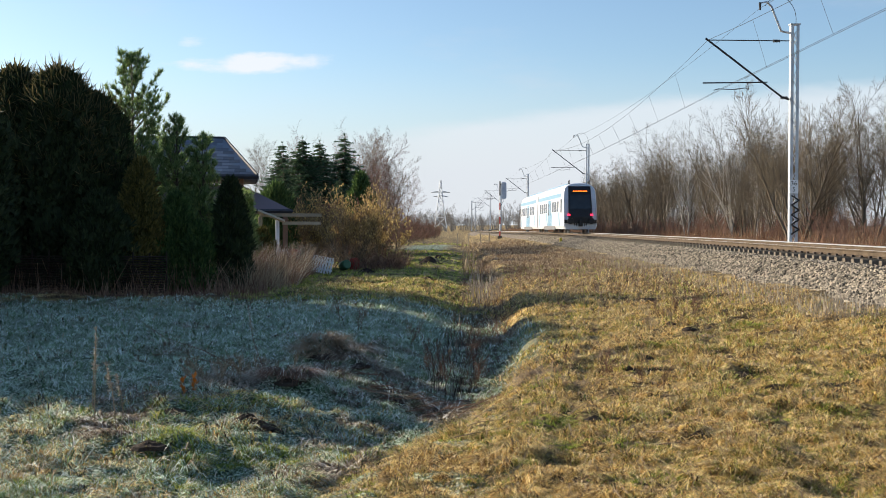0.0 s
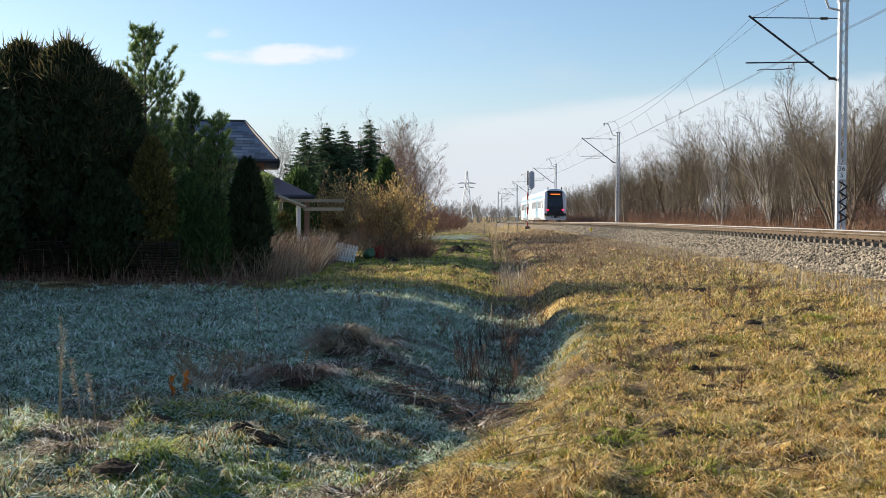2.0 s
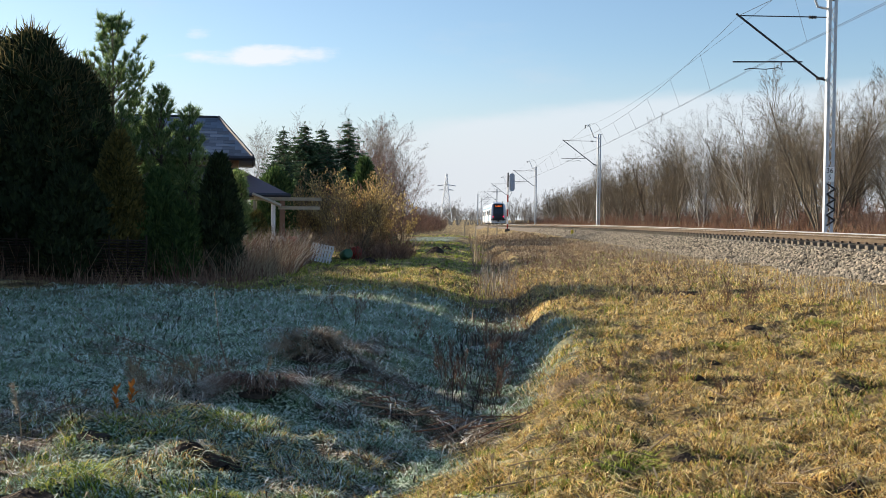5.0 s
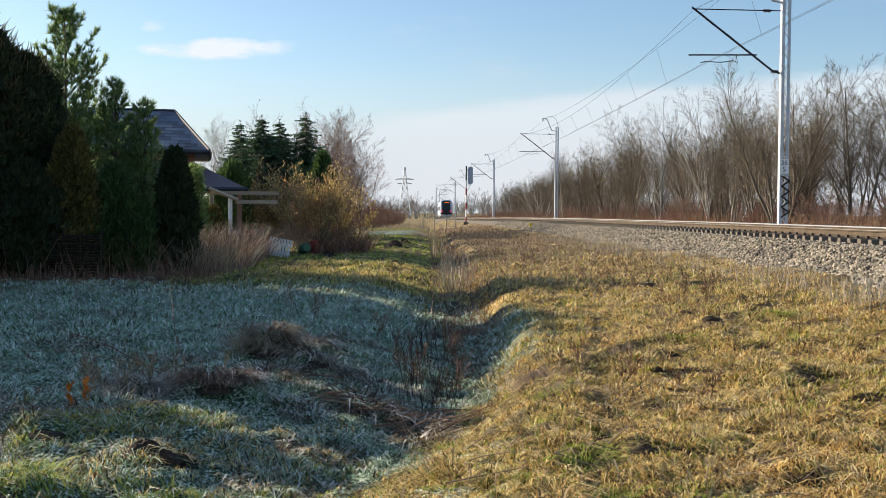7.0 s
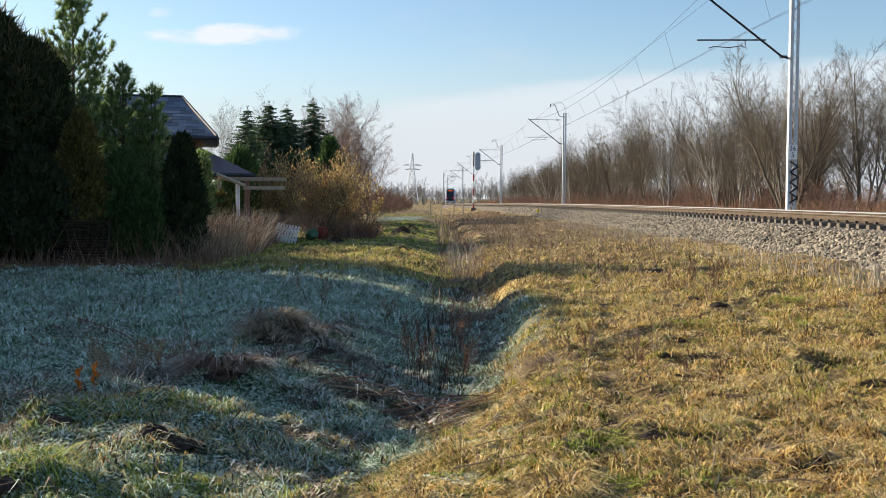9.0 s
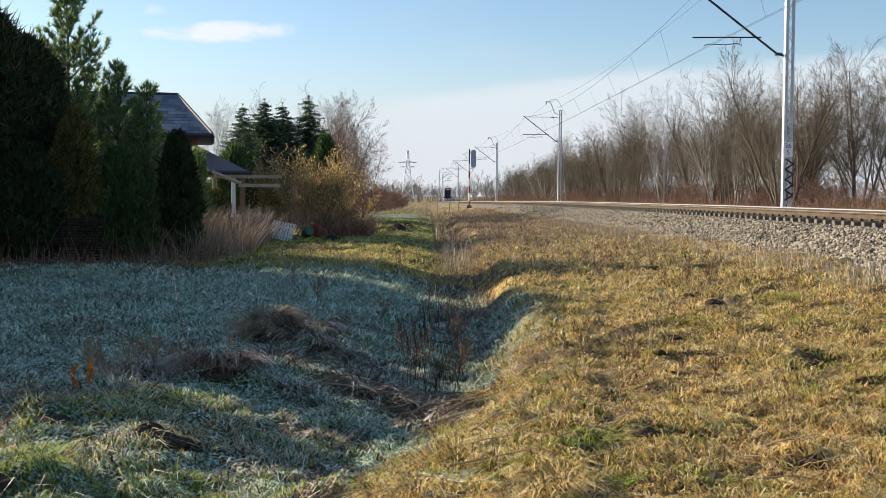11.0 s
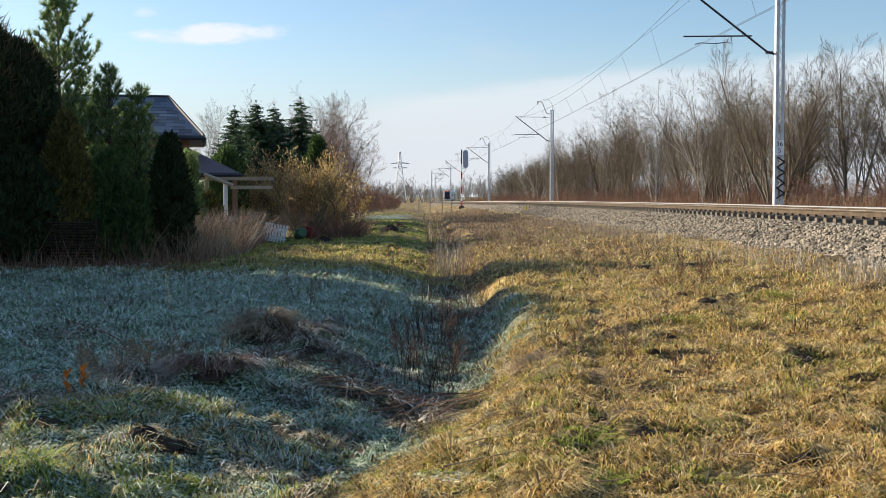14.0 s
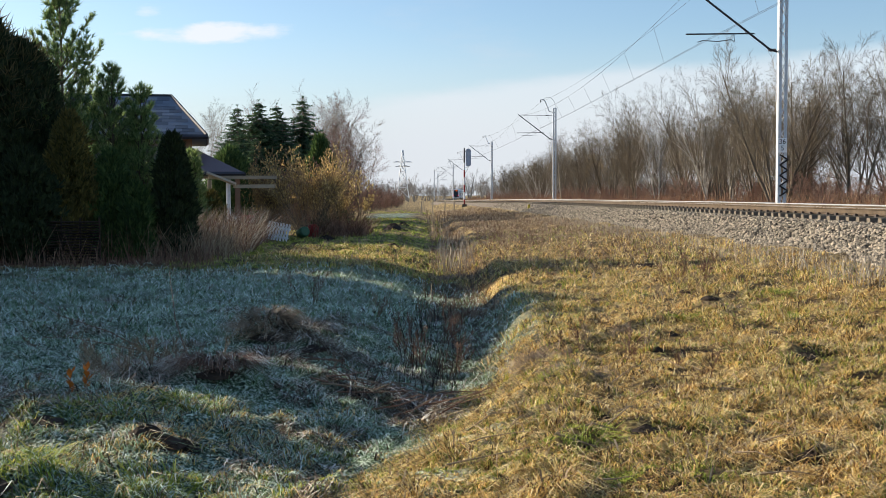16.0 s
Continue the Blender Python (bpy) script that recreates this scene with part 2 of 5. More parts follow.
        k, ca, sa = len(self.v), math.cos(rz), math.sin(rz)
        hx, hy, hz = s[0] / 2, s[1] / 2, s[2] / 2
        b = min(bevel, hx * 0.9, hy * 0.9)
        ring = [(-hx + b, -hy), (hx - b, -hy), (hx, -hy + b), (hx, hy - b), (hx - b, hy), (-hx + b, hy), (-hx, hy - b), (-hx, -hy + b)] if b else [(-hx, -hy), (hx, -hy), (hx, hy), (-hx, hy)]
        n = len(ring)
        for z, q in ((-hz, 1.0), (hz, taper)):
            for x, y in ring:
                x, y = x * q, y * q
                self.v.append((c[0] + x * ca - y * sa, c[1] + x * sa + y * ca, c[2] + z))
        self.f.append(tuple(k + i for i in reversed(range(n))))
        self.f.append(tuple(k + n + i for i in range(n)))
        for i in range(n):
            j = (i + 1) % n
            self.f.append((k + i, k + j, k + n + j, k + n + i))

    def tube(self, pts, radii, sides=5, cap=True):
        """A tapered tube along points."""
        k0 = len(self.v)
        pts = [Vector(p) for p in pts]
        if isinstance(radii, (int, float)):
            radii = [radii] * len(pts)
        for i, p in enumerate(pts):
            d = (pts[min(i + 1, len(pts) - 1)] - pts[max(i - 1, 0)])
            d = d.normalized() if d.length > 1e-9 else Vector((0, 0, 1))
            a = d.cross(Vector((0, 0, 1)) if abs(d.z) < 0.9 else Vector((1, 0, 0))).normalized()
            b = d.cross(a)
            for s in range(sides):
                t = 2 * math.pi * s / sides
                self.v.append(tuple(p + (a * math.cos(t) + b * math.sin(t)) * radii[i]))
        for i in range(len(pts) - 1):
            for s in range(sides):
                q, r = k0 + i * sides, (s + 1) % sides
                self.f.append((q + s, q + r, q + sides + r, q + sides + s))
        if cap:
            self.f.append(tuple(k0 + s for s in reversed(range(sides))))
            self.f.append(tuple(k0 + (len(pts) - 1) * sides + s for s in range(sides)))

    def beam(self, a, b, w, h=None):
        """A square bar from a to b."""
        self.tube([a, b], (w if h is None else (w + h) / 2) * 0.7071, 4)

    def mesh(self, name, smooth=False):
        me = bpy.data.meshes.new(name)
        me.from_pydata(self.v, [], self.f)
        if smooth:
            me.polygons.foreach_set("use_smooth", [True] * len(me.polygons))
        me.update()
        return me


def part(name, buf, material, parent=None, label="", smooth=False):
    me = buf.mesh(name, smooth) if isinstance(buf, Buf) else buf
    if material and not me.materials:
        me.materials.append(material)
    ob = new(name, me)
    if parent:
        ob.parent = parent
    return tagged(ob, label)


def thing(name, at, label, category, group="", rz=0.0):
    ob = new(name)
    ob.matrix_basis = pose(*at, 0, 0, rz)
    return tagged(ob, label, category, group)


def raw_mesh(name, co, tris, material):
    """A mesh of triangles out of arrays."""
    me = bpy.data.meshes.new(name)
    me.vertices.add(len(co))
    me.vertices.foreach_set("co", np.ascontiguousarray(co, np.float32).ravel())
    me.loops.add(tris.size)
    me.loops.foreach_set("vertex_index", np.ascontiguousarray(tris, np.int32).ravel())
    me.polygons.add(len(tris))
    me.polygons.foreach_set("loop_start", np.arange(0, tris.size, 3, dtype=np.int32))
    me.update(calc_edges=True)
    me.materials.append(material)
    return me


# ---- the lie of the land ----
def curve_of(knots):
    xs, ys = np.array(knots, float).T

    def at(y):
        y = np.asarray(y, float)
        return sum(np.interp(y + d, xs, ys) for d in (-24, -16, -8, 0, 8, 16, 24)) / 7

    return at


mast_line = curve_of([(-400, 23), (-60, 13.0), (43, 10.35), (111, 8.65), (180, 5.35), (248, 2.1), (300, 0.75), (350, 0.1), (425, 0.6), (470, 1.9), (511, 3.7), (560, 6.8), (640, 13.5), (900, 40)])
track_x = curve_of([(-400, 23), (-60, 13.0), (43, 10.35), (80, 9.1), (94, 8.55), (118, 7.4), (142, 6.1), (167, 4.7), (200, 3.0), (227, 1.9), (256, 0.8), (287, -0.1), (330, -0.1), (359, 0.4), (396, 1.7), (432, 3.3), (480, 6.2), (560, 12), (900, 40)])
RAIL_Z, CANT = 1.27, 0.03


def fall(y):
    """How far the line and the land beside it have sunk at y."""
    return np.interp(y, [43, 80, 110, 150, 200, 300, 450, 900, 4500], [0, 0.07, 0.17, 0.40, 0.66, 1.12, 1.5, 2.2, 2.6])



def ditch_x(y):
    return np.interp(y, [0, 4, 6, 8, 10, 12, 16, 20, 30, 45, 75, 160, 400], [-3.2, -1.75, -1.15, -0.6, -0.2, 0.0, 0.1, 0.15, 0.2, 0.1, -0.5, -2.0, -6.0])


def wobble(x, y, s, seed=0.0):
    """A smooth ripple of size about 1 with wavelength about s, out of crossed sines."""
    x, y = np.asarray(x) / s, np.asarray(y) / s
    a = np.sin(6.1 * x + 2.3 * y + seed + 1.7 * np.sin(3.1 * y + seed)) + np.sin(-3.7 * x + 5.3 * y + 2.1 * seed + 1.3 * np.sin(4.3 * x))
    return 0.5 * a


# hummocks of torn turf and raked litter: x, y, radius, height
HUMPS = [(1.25, 7.2, 0.22, 0.10), (0.85, 6.8, 0.18, 0.08), (3.36, 10.6, 0.28, 0.13), (3.4, 9.15, 0.18, 0.08), (3.7, 15.7, 0.25, 0.10), (4.26, 23.5, 0.35, 0.12), (2.11, 11.2, 0.16, 0.07), (3.6, 16.8, 0.2, 0.08), (1.08, 7.8, 0.2, 0.08), (2.07, 6.45, 0.16, 0.06),
         (2.9, 7.5, 0.16, 0.06), (2.6, 12.9, 0.18, 0.06), (1.7, 9.2, 0.15, 0.06), (4.6, 12.4, 0.2, 0.08), (-2.05, 10.0, 0.36, 0.17), (-1.95, 12.7, 0.5, 0.28), (-1.45, 12.1, 0.3, 0.14), (-0.7, 6.65, 0.35, 0.10), (-2.6, 6.3, 0.3, 0.09), (-0.9, 10.9, 0.35, 0.10), (-2.9, 8.1, 0.3, 0.10)]


def land(x, y):
    x, y = np.asarray(x, float), np.asarray(y, float)
    d, u = x - ditch_x(y), track_x(y) - x
    z = np.zeros(np.broadcast(x, y).shape)
    room = np.maximum(track_x(y) - 3.3 - ditch_x(y) - 2.0, 1.0)
    s = np.clip((d - 2.0) / room, 0, 1)
    z = z + 0.35 * s ** 1.4
    z = z + 0.35 * np.clip((2.5 - u) / 4.0, 0, 1) * (u < 2.5)
    z = z - fall(y) + 0.30 * np.clip((y - 70) / 110, 0, 1) * np.clip((7.0 - u) / 3.5, 0, 1) * (u > -30)
    z = z - 0.08 * np.clip((-d - 1.0) / 3.0, 0, 1)
    deep = np.interp(y, [0, 4, 7, 10, 14, 40, 120, 250], [0.05, 0.12, 0.30, 0.50, 0.58, 0.36, 0.22, 0.0])
    z = z - deep * np.where(d > 0, np.exp(-(d / 0.85) ** 4), np.exp(-(np.abs(d) / 1.25) ** 2))
    rough = np.interp(y, [0, 30, 120], [1, 1, 0.4])
    z = z + rough * (0.035 * wobble(x, y, 2.3) + 0.034 * wobble(x, y, 0.93, 2.0) + 0.022 * wobble(x, y, 0.47, 6.0) * np.interp(y, [0, 14, 22], [1, 1, 0]) + 0.05 * wobble(x, y, 7.0, 4.0))
    # lumps and hollows of the near turf
    close = np.interp(y, [0, 15, 26], [1, 1, 0])
    z = z + close * (0.032 * wobble(x, y, 0.63, 13.0) + 0.018 * wobble(x, y, 0.36, 17.0)) + close * np.clip(-d, 0, 1) * (0.030 * wobble(x, y, 0.71, 21.0) + 0.04 * wobble(x, y, 1.5, 23.0))
    for hx, hy, hr, hh in HUMPS:
        z = z + hh * np.exp(-(((x - hx) / hr) ** 2 + ((y - hy) / (0.8 * hr)) ** 2) ** 1.5)
    return z


def land1(x, y):
    return float(land(np.array([x]), np.array([y]))[0])


def build_ground():
    q = np.linspace(-1, 1, 500)
    xs = 1.6 * np.sinh(q * math.asinh(4000 / 1.6))
    s = np.linspace(math.asinh((-400 - 7) / 2.5), math.asinh((4500 - 7) / 2.5), 560)
    ys = 7 + 2.5 * np.sinh(s)
    X, Y = np.meshgrid(xs, ys)
    Z = land(X, Y)
    co = np.stack([X, Y, Z], -1).reshape(-1, 3)
    i = np.arange(len(ys) - 1)[:, None] * len(xs) + np.arange(len(xs) - 1)[None]
    a, b, c, d = i.ravel(), (i + 1).ravel(), (i + len(xs) + 1).ravel(), (i + len(xs)).ravel()
    tris = np.concatenate([np.stack([a, b, c], 1), np.stack([a, c, d], 1)])
    me = raw_mesh("ground", co, tris, ground_material())
    me.polygons.foreach_set("use_smooth", [True] * len(me.polygons))
    return tagged(new("ground", me), "rough winter meadow with frost, dry grass and a ditch", "ground", kind="structure")


def ground_material():
    mt = mat("meadow_ground", [(0.012, 0.007, 0.004), (0.09, 0.058, 0.023), (0.24, 0.17, 0.06), (0.66, 0.50, 0.22)], 1.3, 24, 0.9, bump=1.0, span=0.08)
    nt = mt.node_tree
    n, l = nt.nodes, nt.links
    bsdf = n["Principled BSDF"]
    dry = bsdf.inputs["Base Color"].links[0].from_socket
    geo, sep = n.new("ShaderNodeNewGeometry"), n.new("ShaderNodeSeparateXYZ")
    l.new(geo.outputs["Position"], sep.inputs[0])
    big, small = n.new("ShaderNodeTexNoise"), n.new("ShaderNodeTexNoise")
    for q, s, d in ((big, 0.45, 5), (small, 42, 6)):
        q.inputs["Scale"].default_value, q.inputs["Detail"].default_value = s, d
        l.new(geo.outputs["Position"], q.inputs["Vector"])

    def m(op, a, b):
        q = n.new("ShaderNodeMath")
        q.operation, q.use_clamp = op, False
        for k, v in enumerate((a, b)):
            if isinstance(v, (int, float)):
                q.inputs[k].default_value = v
            else:
                l.new(v, q.inputs[k])
        return q.outputs[0]

    def step(v, a, b):
        q = n.new("ShaderNodeMapRange")
        l.new(v, q.inputs[0])
        q.inputs[1].default_value, q.inputs[2].default_value = a, b
        return q.outputs[0]

    frost = n.new("ShaderNodeValToRGB")
    els = frost.color_ramp.elements
    els.new(0.5)
    for i, (p, c) in enumerate(((0.36, (0.012, 0.014, 0.007)), (0.5, (0.10, 0.15, 0.08)), (0.66, (0.66, 0.74, 0.62)))):
        els[i].position, els[i].color = p, (*c, 1)
    l.new(small.outputs["Fac"], frost.inputs[0])
    # rime lies west of the ditch, on the near meadow
    bank = m("MULTIPLY", m("MULTIPLY", step(sep.outputs[1], 11.5, 13.5), step(sep.outputs[1], 21.0, 18.5)), -1.0)
    west = step(m("ADD", m("ADD", sep.outputs[0], bank), m("MULTIPLY", big.outputs["Fac"], 1.6)), 1.6, 0.4)
    near = step(m("ADD", sep.outputs[1], m("MULTIPLY", big.outputs["Fac"], 6.0)), 28.5, 24.0)
    mx = n.new("ShaderNodeMix")
    mx.data_type = "RGBA"
    path_x = m("MULTIPLY", step(sep.outputs[0], -7.0, -5.8), step(sep.outputs[0], -2.0, -3.2))
    path_y = m("MULTIPLY", step(sep.outputs[1], 80.0, 86.0), step(sep.outputs[1], 113.0, 106.0))
    l.new(m("MAXIMUM", m("MULTIPLY", west, near), m("MULTIPLY", path_x, path_y)), mx.inputs["Factor"])
    l.new(dry, mx.inputs["A"])
    l.new(frost.outputs[0], mx.inputs["B"])
    # dark brown litter colour in a band along the ditch
    off = m("ABSOLUTE", m("ADD", sep.outputs[0], m("MULTIPLY", small.outputs["Fac"], -0.5)), 0.0)
    far = step(sep.outputs[1], 9.0, 12.0)
    ditch_band = m("MULTIPLY", m("MULTIPLY", step(off, 0.75, 0.35), far), step(sep.outputs[1], 70.0, 48.0))
    banded = n.new("ShaderNodeMix")
    banded.data_type = "RGBA"
    l.new(m("MULTIPLY", ditch_band, 0.8), banded.inputs["Factor"])
    l.new(mx.outputs["Result"], banded.inputs["A"])
    banded.inputs["B"].default_value = (0.06, 0.042, 0.026, 1)
    l.new(banded.outputs["Result"], bsdf.inputs["Base Color"])
    return mt


build_ground()


# ---- railway ----
def heading(y):
    """Unit way along the track at y, and its right-hand side."""
    dx = float(track_x(y + 2) - track_x(y - 2)) / 4
    k = math.hypot(dx, 1)
    return Vector((dx / k, 1 / k, 0)), Vector((1 / k, -dx / k, 0))


def on_track(y, side, z=0.0):
    """A point beside the centreline, side metres to the right, z over the rail level there."""
    f, r = heading(y)
    return Vector((float(track_x(y)), y, RAIL_Z - float(fall(y)) + z)) + r * side + Vector((0, 0, CANT * side))


def on_line(y, side, z=0.0):
    """A point beside the line of masts, z over the level of the near rails."""
    f, r = heading(y)
    return Vector((float(mast_line(y)), y, RAIL_Z + z)) + r * side + Vector((0, 0, CANT * side))


def sweep(profile, ys, close=True):
    b = Buf()
    n = len(profile)
    for y in ys:
        for s, z in profile:
            b.v.append(tuple(on_track(y, s, z)))
    for i in range(len(ys) - 1):
        for k in range(n if close else n - 1):
            a, c = i * n + k, i * n + (k + 1) % n
            b.f.append((a, c, c + n, a + n))
    return b


def build_track():
    ys = list(np.arange(2, 120, 3.0)) + list(np.arange(120, 700, 8.0))
    bed = sweep([(-3.7, -1.25), (-3.1, -0.92), (-1.75, -0.34), (-1.4, -0.33), (1.4, -0.33), (1.75, -0.34), (2.9, -0.75), (3.6, -1.15)], ys, close=False)
    trackbed = tagged(part("ballast_bed", bed, M["bed"]), "grey-brown crushed stone ballast under the rails", "ballast", kind="structure")
    # loose stones on the slope towards the meadow
    rng = np.random.default_rng(5)
    n = 52000
    y = 18 + 95 * rng.random(n) ** 2.0
    t = rng.random(n)
    side = -3.55 + 2.3 * t
    zz = np.interp(side, [-3.7, -3.1, -1.75, -1.25], [-1.25, -0.92, -0.34, -0.32])
    slope = (track_x(y + 1) - track_x(y - 1)) / 2
    px, pz = track_x(y) + side, RAIL_Z - fall(y) + zz + CANT * side + 0.012
    py = y - slope * side
    cen = np.stack([px, py, pz], 1)
    base = np.array([(1, 0, 0), (-1, 0, 0), (0, 1, 0), (0, -1, 0), (0, 0, 1), (0, 0, -1)], float)
    tri = np.array([(0, 2, 4), (2, 1, 4), (1, 3, 4), (3, 0, 4), (2, 0, 5), (1, 2, 5), (3, 1, 5), (0, 3, 5)])
    size = (0.019 + 0.034 * rng.random((n, 1, 1))) * (0.65 + 0.7 * rng.random((n, 6, 1)))
    turn = np.linalg.qr(rng.normal(size=(n, 3, 3)))[0]
    co = cen[:, None] + np.einsum("nij,kj->nki", turn, base) * size
    tris = tri[None] + (np.arange(n) * 6)[:, None, None]
    st = new("ballast_stones", raw_mesh("ballast_stones", co.reshape(-1, 3), tris.reshape(-1, 3), M["ballast"]))
    tagged(st, "loose angular grey and tan ballast stones on the bank", "stones", kind="stuff")
    # track panel
    track = tagged(new("railway_track"), "single railway track of rusty rails on concrete sleepers", "railway track", kind="structure")
    for s in (-0.755, 0.755):
        prof = [(-0.07, -0.17), (0.07, -0.17), (0.07, -0.155), (0.01, -0.135), (0.01, -0.045), (0.036, -0.035), (0.036, -0.004), (-0.036, -0.004), (-0.036, -0.035), (-0.01, -0.045), (-0.01, -0.135), (-0.07, -0.155)]
        r = part("rail", sweep([(s + a, z) for a, z in prof], ys), M["rail"], track)
        g = -math.copysign(1, s)
        top = sweep([(s + g * 0.038, -0.034), (s + g * 0.038, -0.006), (s + g * 0.03, 0.001), (s - g * 0.03, 0.001), (s - g * 0.03, -0.003), (s + g * 0.034, -0.03)], ys)
        part("rail_head", top, M["railtop"], r, "polished steel running surface")
    sl = Buf()
    prof = [(-1.3, 0.11), (-0.9, 0.14), (-0.5, 0.13), (0, 0.10), (0.5, 0.13), (0.9, 0.14), (1.3, 0.11)]
    for a, h in prof:
        sl.v += [(a, -h, -0.36), (a, h, -0.36), (a, h * 0.8, -0.18), (a, -h * 0.8, -0.18)]
    for i in range(len(prof) - 1):
        for k in range(4):
            sl.f.append((4 * i + k, 4 * i + (k + 1) % 4, 4 * i + 4 + (k + 1) % 4, 4 * i + 4 + k))
    sl.f += [(0, 3, 2, 1), (24, 25, 26, 27)]
    cl = Buf()
    for s in (-0.755, 0.755):
        for e in (-0.105, 0.105):
            cl.box((s + e, 0, -0.155), (0.07, 0.11, 0.05), taper=0.7)
    me, mc = sl.mesh("sleeper"), cl.mesh("rail_clip")
    me.materials.append(M["sleeper"]), mc.materials.append(M["clip"])
    for i in range(290):
        y = 17 + 0.6 * i
        f, r = heading(y)
        m = Matrix.Translation((float(track_x(y)), y, RAIL_Z - float(fall(y)))) @ Matrix.Rotation(math.atan2(r.y, r.x), 4, "Z") @ Matrix.Rotation(-CANT, 4, "Y")
        for nm, q in (("sleeper", me), ("rail_clip", mc)):
            ob = new(nm, q)
            ob.parent = track
            ob.matrix_basis = m
    far = Buf()
    for y in np.arange(191, 420, 0.6):
        p = on_track(y, 0, -0.25)
        far.box(p, (2.6, 0.26, 0.18), rz=math.atan2(heading(y)[1].y, heading(y)[1].x))
    tagged(part("far_sleepers", far, M["sleeper"], track), kind="stuff")


build_track()


def mast(y, side=1, sign=False, brace=False):
    """A lattice catenary mast; local x points away from the track, local z up from the ground."""
    f, r = heading(y)
    at = on_line(y, 2.8 * side, 0)
    g = land1(at.x, at.y)
    ob = thing("catenary_mast", (at.x, at.y, g), "galvanised lattice catenary mast with a cantilever arm", "mast", "catenary masts along the track", math.degrees(math.atan2(r.y, r.x)) + (0 if side > 0 else 180))
    H = 10.1 - g
    z0 = RAIL_Z - g
    for e in (-0.15, 0.15):
        b = Buf()
        b.box((e, 0, H / 2), (0.05, 0.24, H), bevel=0.01)
        b.box((e - math.copysign(0.05, e), -0.115, H / 2), (0.10, 0.012, H))
        part("mast_leg", b, M["galva"], ob)
    n = int(H / 0.42)
    for k in range(n):
        z, s = 0.15 + k * (H - 0.3) / n, 1 if k % 2 else -1
        for yy, e in ((-0.125, s), (0.115, -s)):
            b = Buf()
            b.beam((-0.13 * e, yy, z), (0.13 * e, yy, z + (H - 0.3) / n), 0.028)
            part("lacing_bar", b, M["galva"], ob)
    b = Buf()
    b.box((0, 0, 0.1), (0.8, 0.8, 0.5), taper=0.85, bevel=0.04)
    part("foundation", b, M["sleeper"], ob, "weathered concrete footing")
    b = Buf()
    b.box((0, 0, H + 0.02), (0.42, 0.3, 0.05))
    part("cap", b, M["galva"], ob)
    # arm: tie, strut, registration tube, steady arm
    zt, zs, zr = 9.45 - g, 7.05 - g, 7.72 - g
    b = Buf()
    b.tube([(-0.2, 0, zt), (-3.5, 0, zt + 0.03)], 0.022, 6)
    part("top_tie", b, M["darkmetal"], ob)
    b = Buf()
    b.tube([(-0.2, 0, zs), (-0.5, 0, zs + 0.1), (-3.65, 0, zt + 0.1)], 0.042, 7)
    part("strut", b, M["darkmetal"], ob, "dark steel diagonal strut")
    b = Buf()
    b.tube([(-1.1, 0, zr + 0.03), (-3.75, 0, zr)], 0.03, 6)
    b.tube([(-1.45, 0, zr), (-1.45, 0, zr + 0.22)], 0.015, 5)
    part("registration_tube", b, M["darkmetal"], ob)
    b = Buf()
    b.tube([(-1.9, 0, zr), (-1.85, 0, zr - 0.3), (-2.0, 0, zr - 0.2), (-2.5, 0, zr - 0.27), (-3.1, 0, zr - 0.24), (-3.3, 0, zr - 0.3)], 0.018, 5)
    part("steady_arm", b, M["darkmetal"], ob)
    for x, z in ((-0.75, zt), (-0.42, zs + 0.07)):
        b = Buf()
        for k in range(5):
            b.tube([(x + 0.06 * k - 0.12, 0, z - 0.004), (x + 0.06 * k - 0.085, 0, z)], [0.07, 0.05], 8)
        part("insulator", b, M["darkmetal"], ob)
    b = Buf()
    b.tube([(-0.05, 0, H - 0.35), (-0.55, 0, H - 0.25), (-0.95, 0, H + 0.75), (-1.15, 0, H + 0.95), (-1.4, 0, H + 0.9)], [0.05, 0.05, 0.045, 0.04, 0.03], 6)
    part("horn", b, M["galva"], ob, "bent galvanised horn bracket")
    b = Buf()
    b.tube([(-0.05 - 0.6 + 0.72 * math.cos(a), 0, H + 0.2 + 0.95 * math.sin(a)) for a in np.linspace(-0.2, 2.5, 10)], 0.012, 4)
    part("jumper", b, M["wire"], ob)
    b = Buf()
    b.tube([(-1.42, 0, H + 0.92), (-1.42, 0, H + 0.62)], [0.06, 0.04], 7)
    part("insulator", b, M["darkmetal"], ob)
    if sign:
        b = Buf()
        b.box((-0.02, -0.17, 3.46 - g), (0.36, 0.012, 0.56), bevel=0.003)
        plate = part("number_plate_sign", b, M["signwhite"], ob, "white enamel kilometre plate with dark figures")
        for txt, z in (("36", 0.08), ("5", -0.17)):
            cu = bpy.data.curves.new("numeral", "FONT")
            cu.body, cu.size, cu.extrude, cu.align_x = txt, 0.27, 0.002, "CENTER"
            cu.materials.append(M["black"])
            fo = new("numeral", cu)
            fo.parent = plate
            fo.matrix_basis = pose(-0.02, -0.18, 3.46 - g + z - 0.03, 90, 0, 0)
        zz = [3.1 - g - 0.2 * k for k in range(9)]
        for k in range(8):
            b, s = Buf(), 1 if k % 2 else -1
            b.tube([(0.05 + 0.16 * s, -0.16, zz[k]), (0.05 - 0.16 * s, -0.16, zz[k + 1])], 0.03, 4)
            part("zigzag_strap", b, M["black"], ob, "black zigzag strap")
    if brace:
        b = Buf()
        b.tube([(0.75, 0, -0.3), (0.25, 0, 5.2)], 0.05, 6)
        part("brace", b, M["timber"], ob, "leaning pale pole")
    return ob


MASTS = [(-25, 1), (43, 1), (111, 1), (180, 1), (248, 1), (316, 1), (384, -1), (450, -1)]
for my, ms in MASTS:
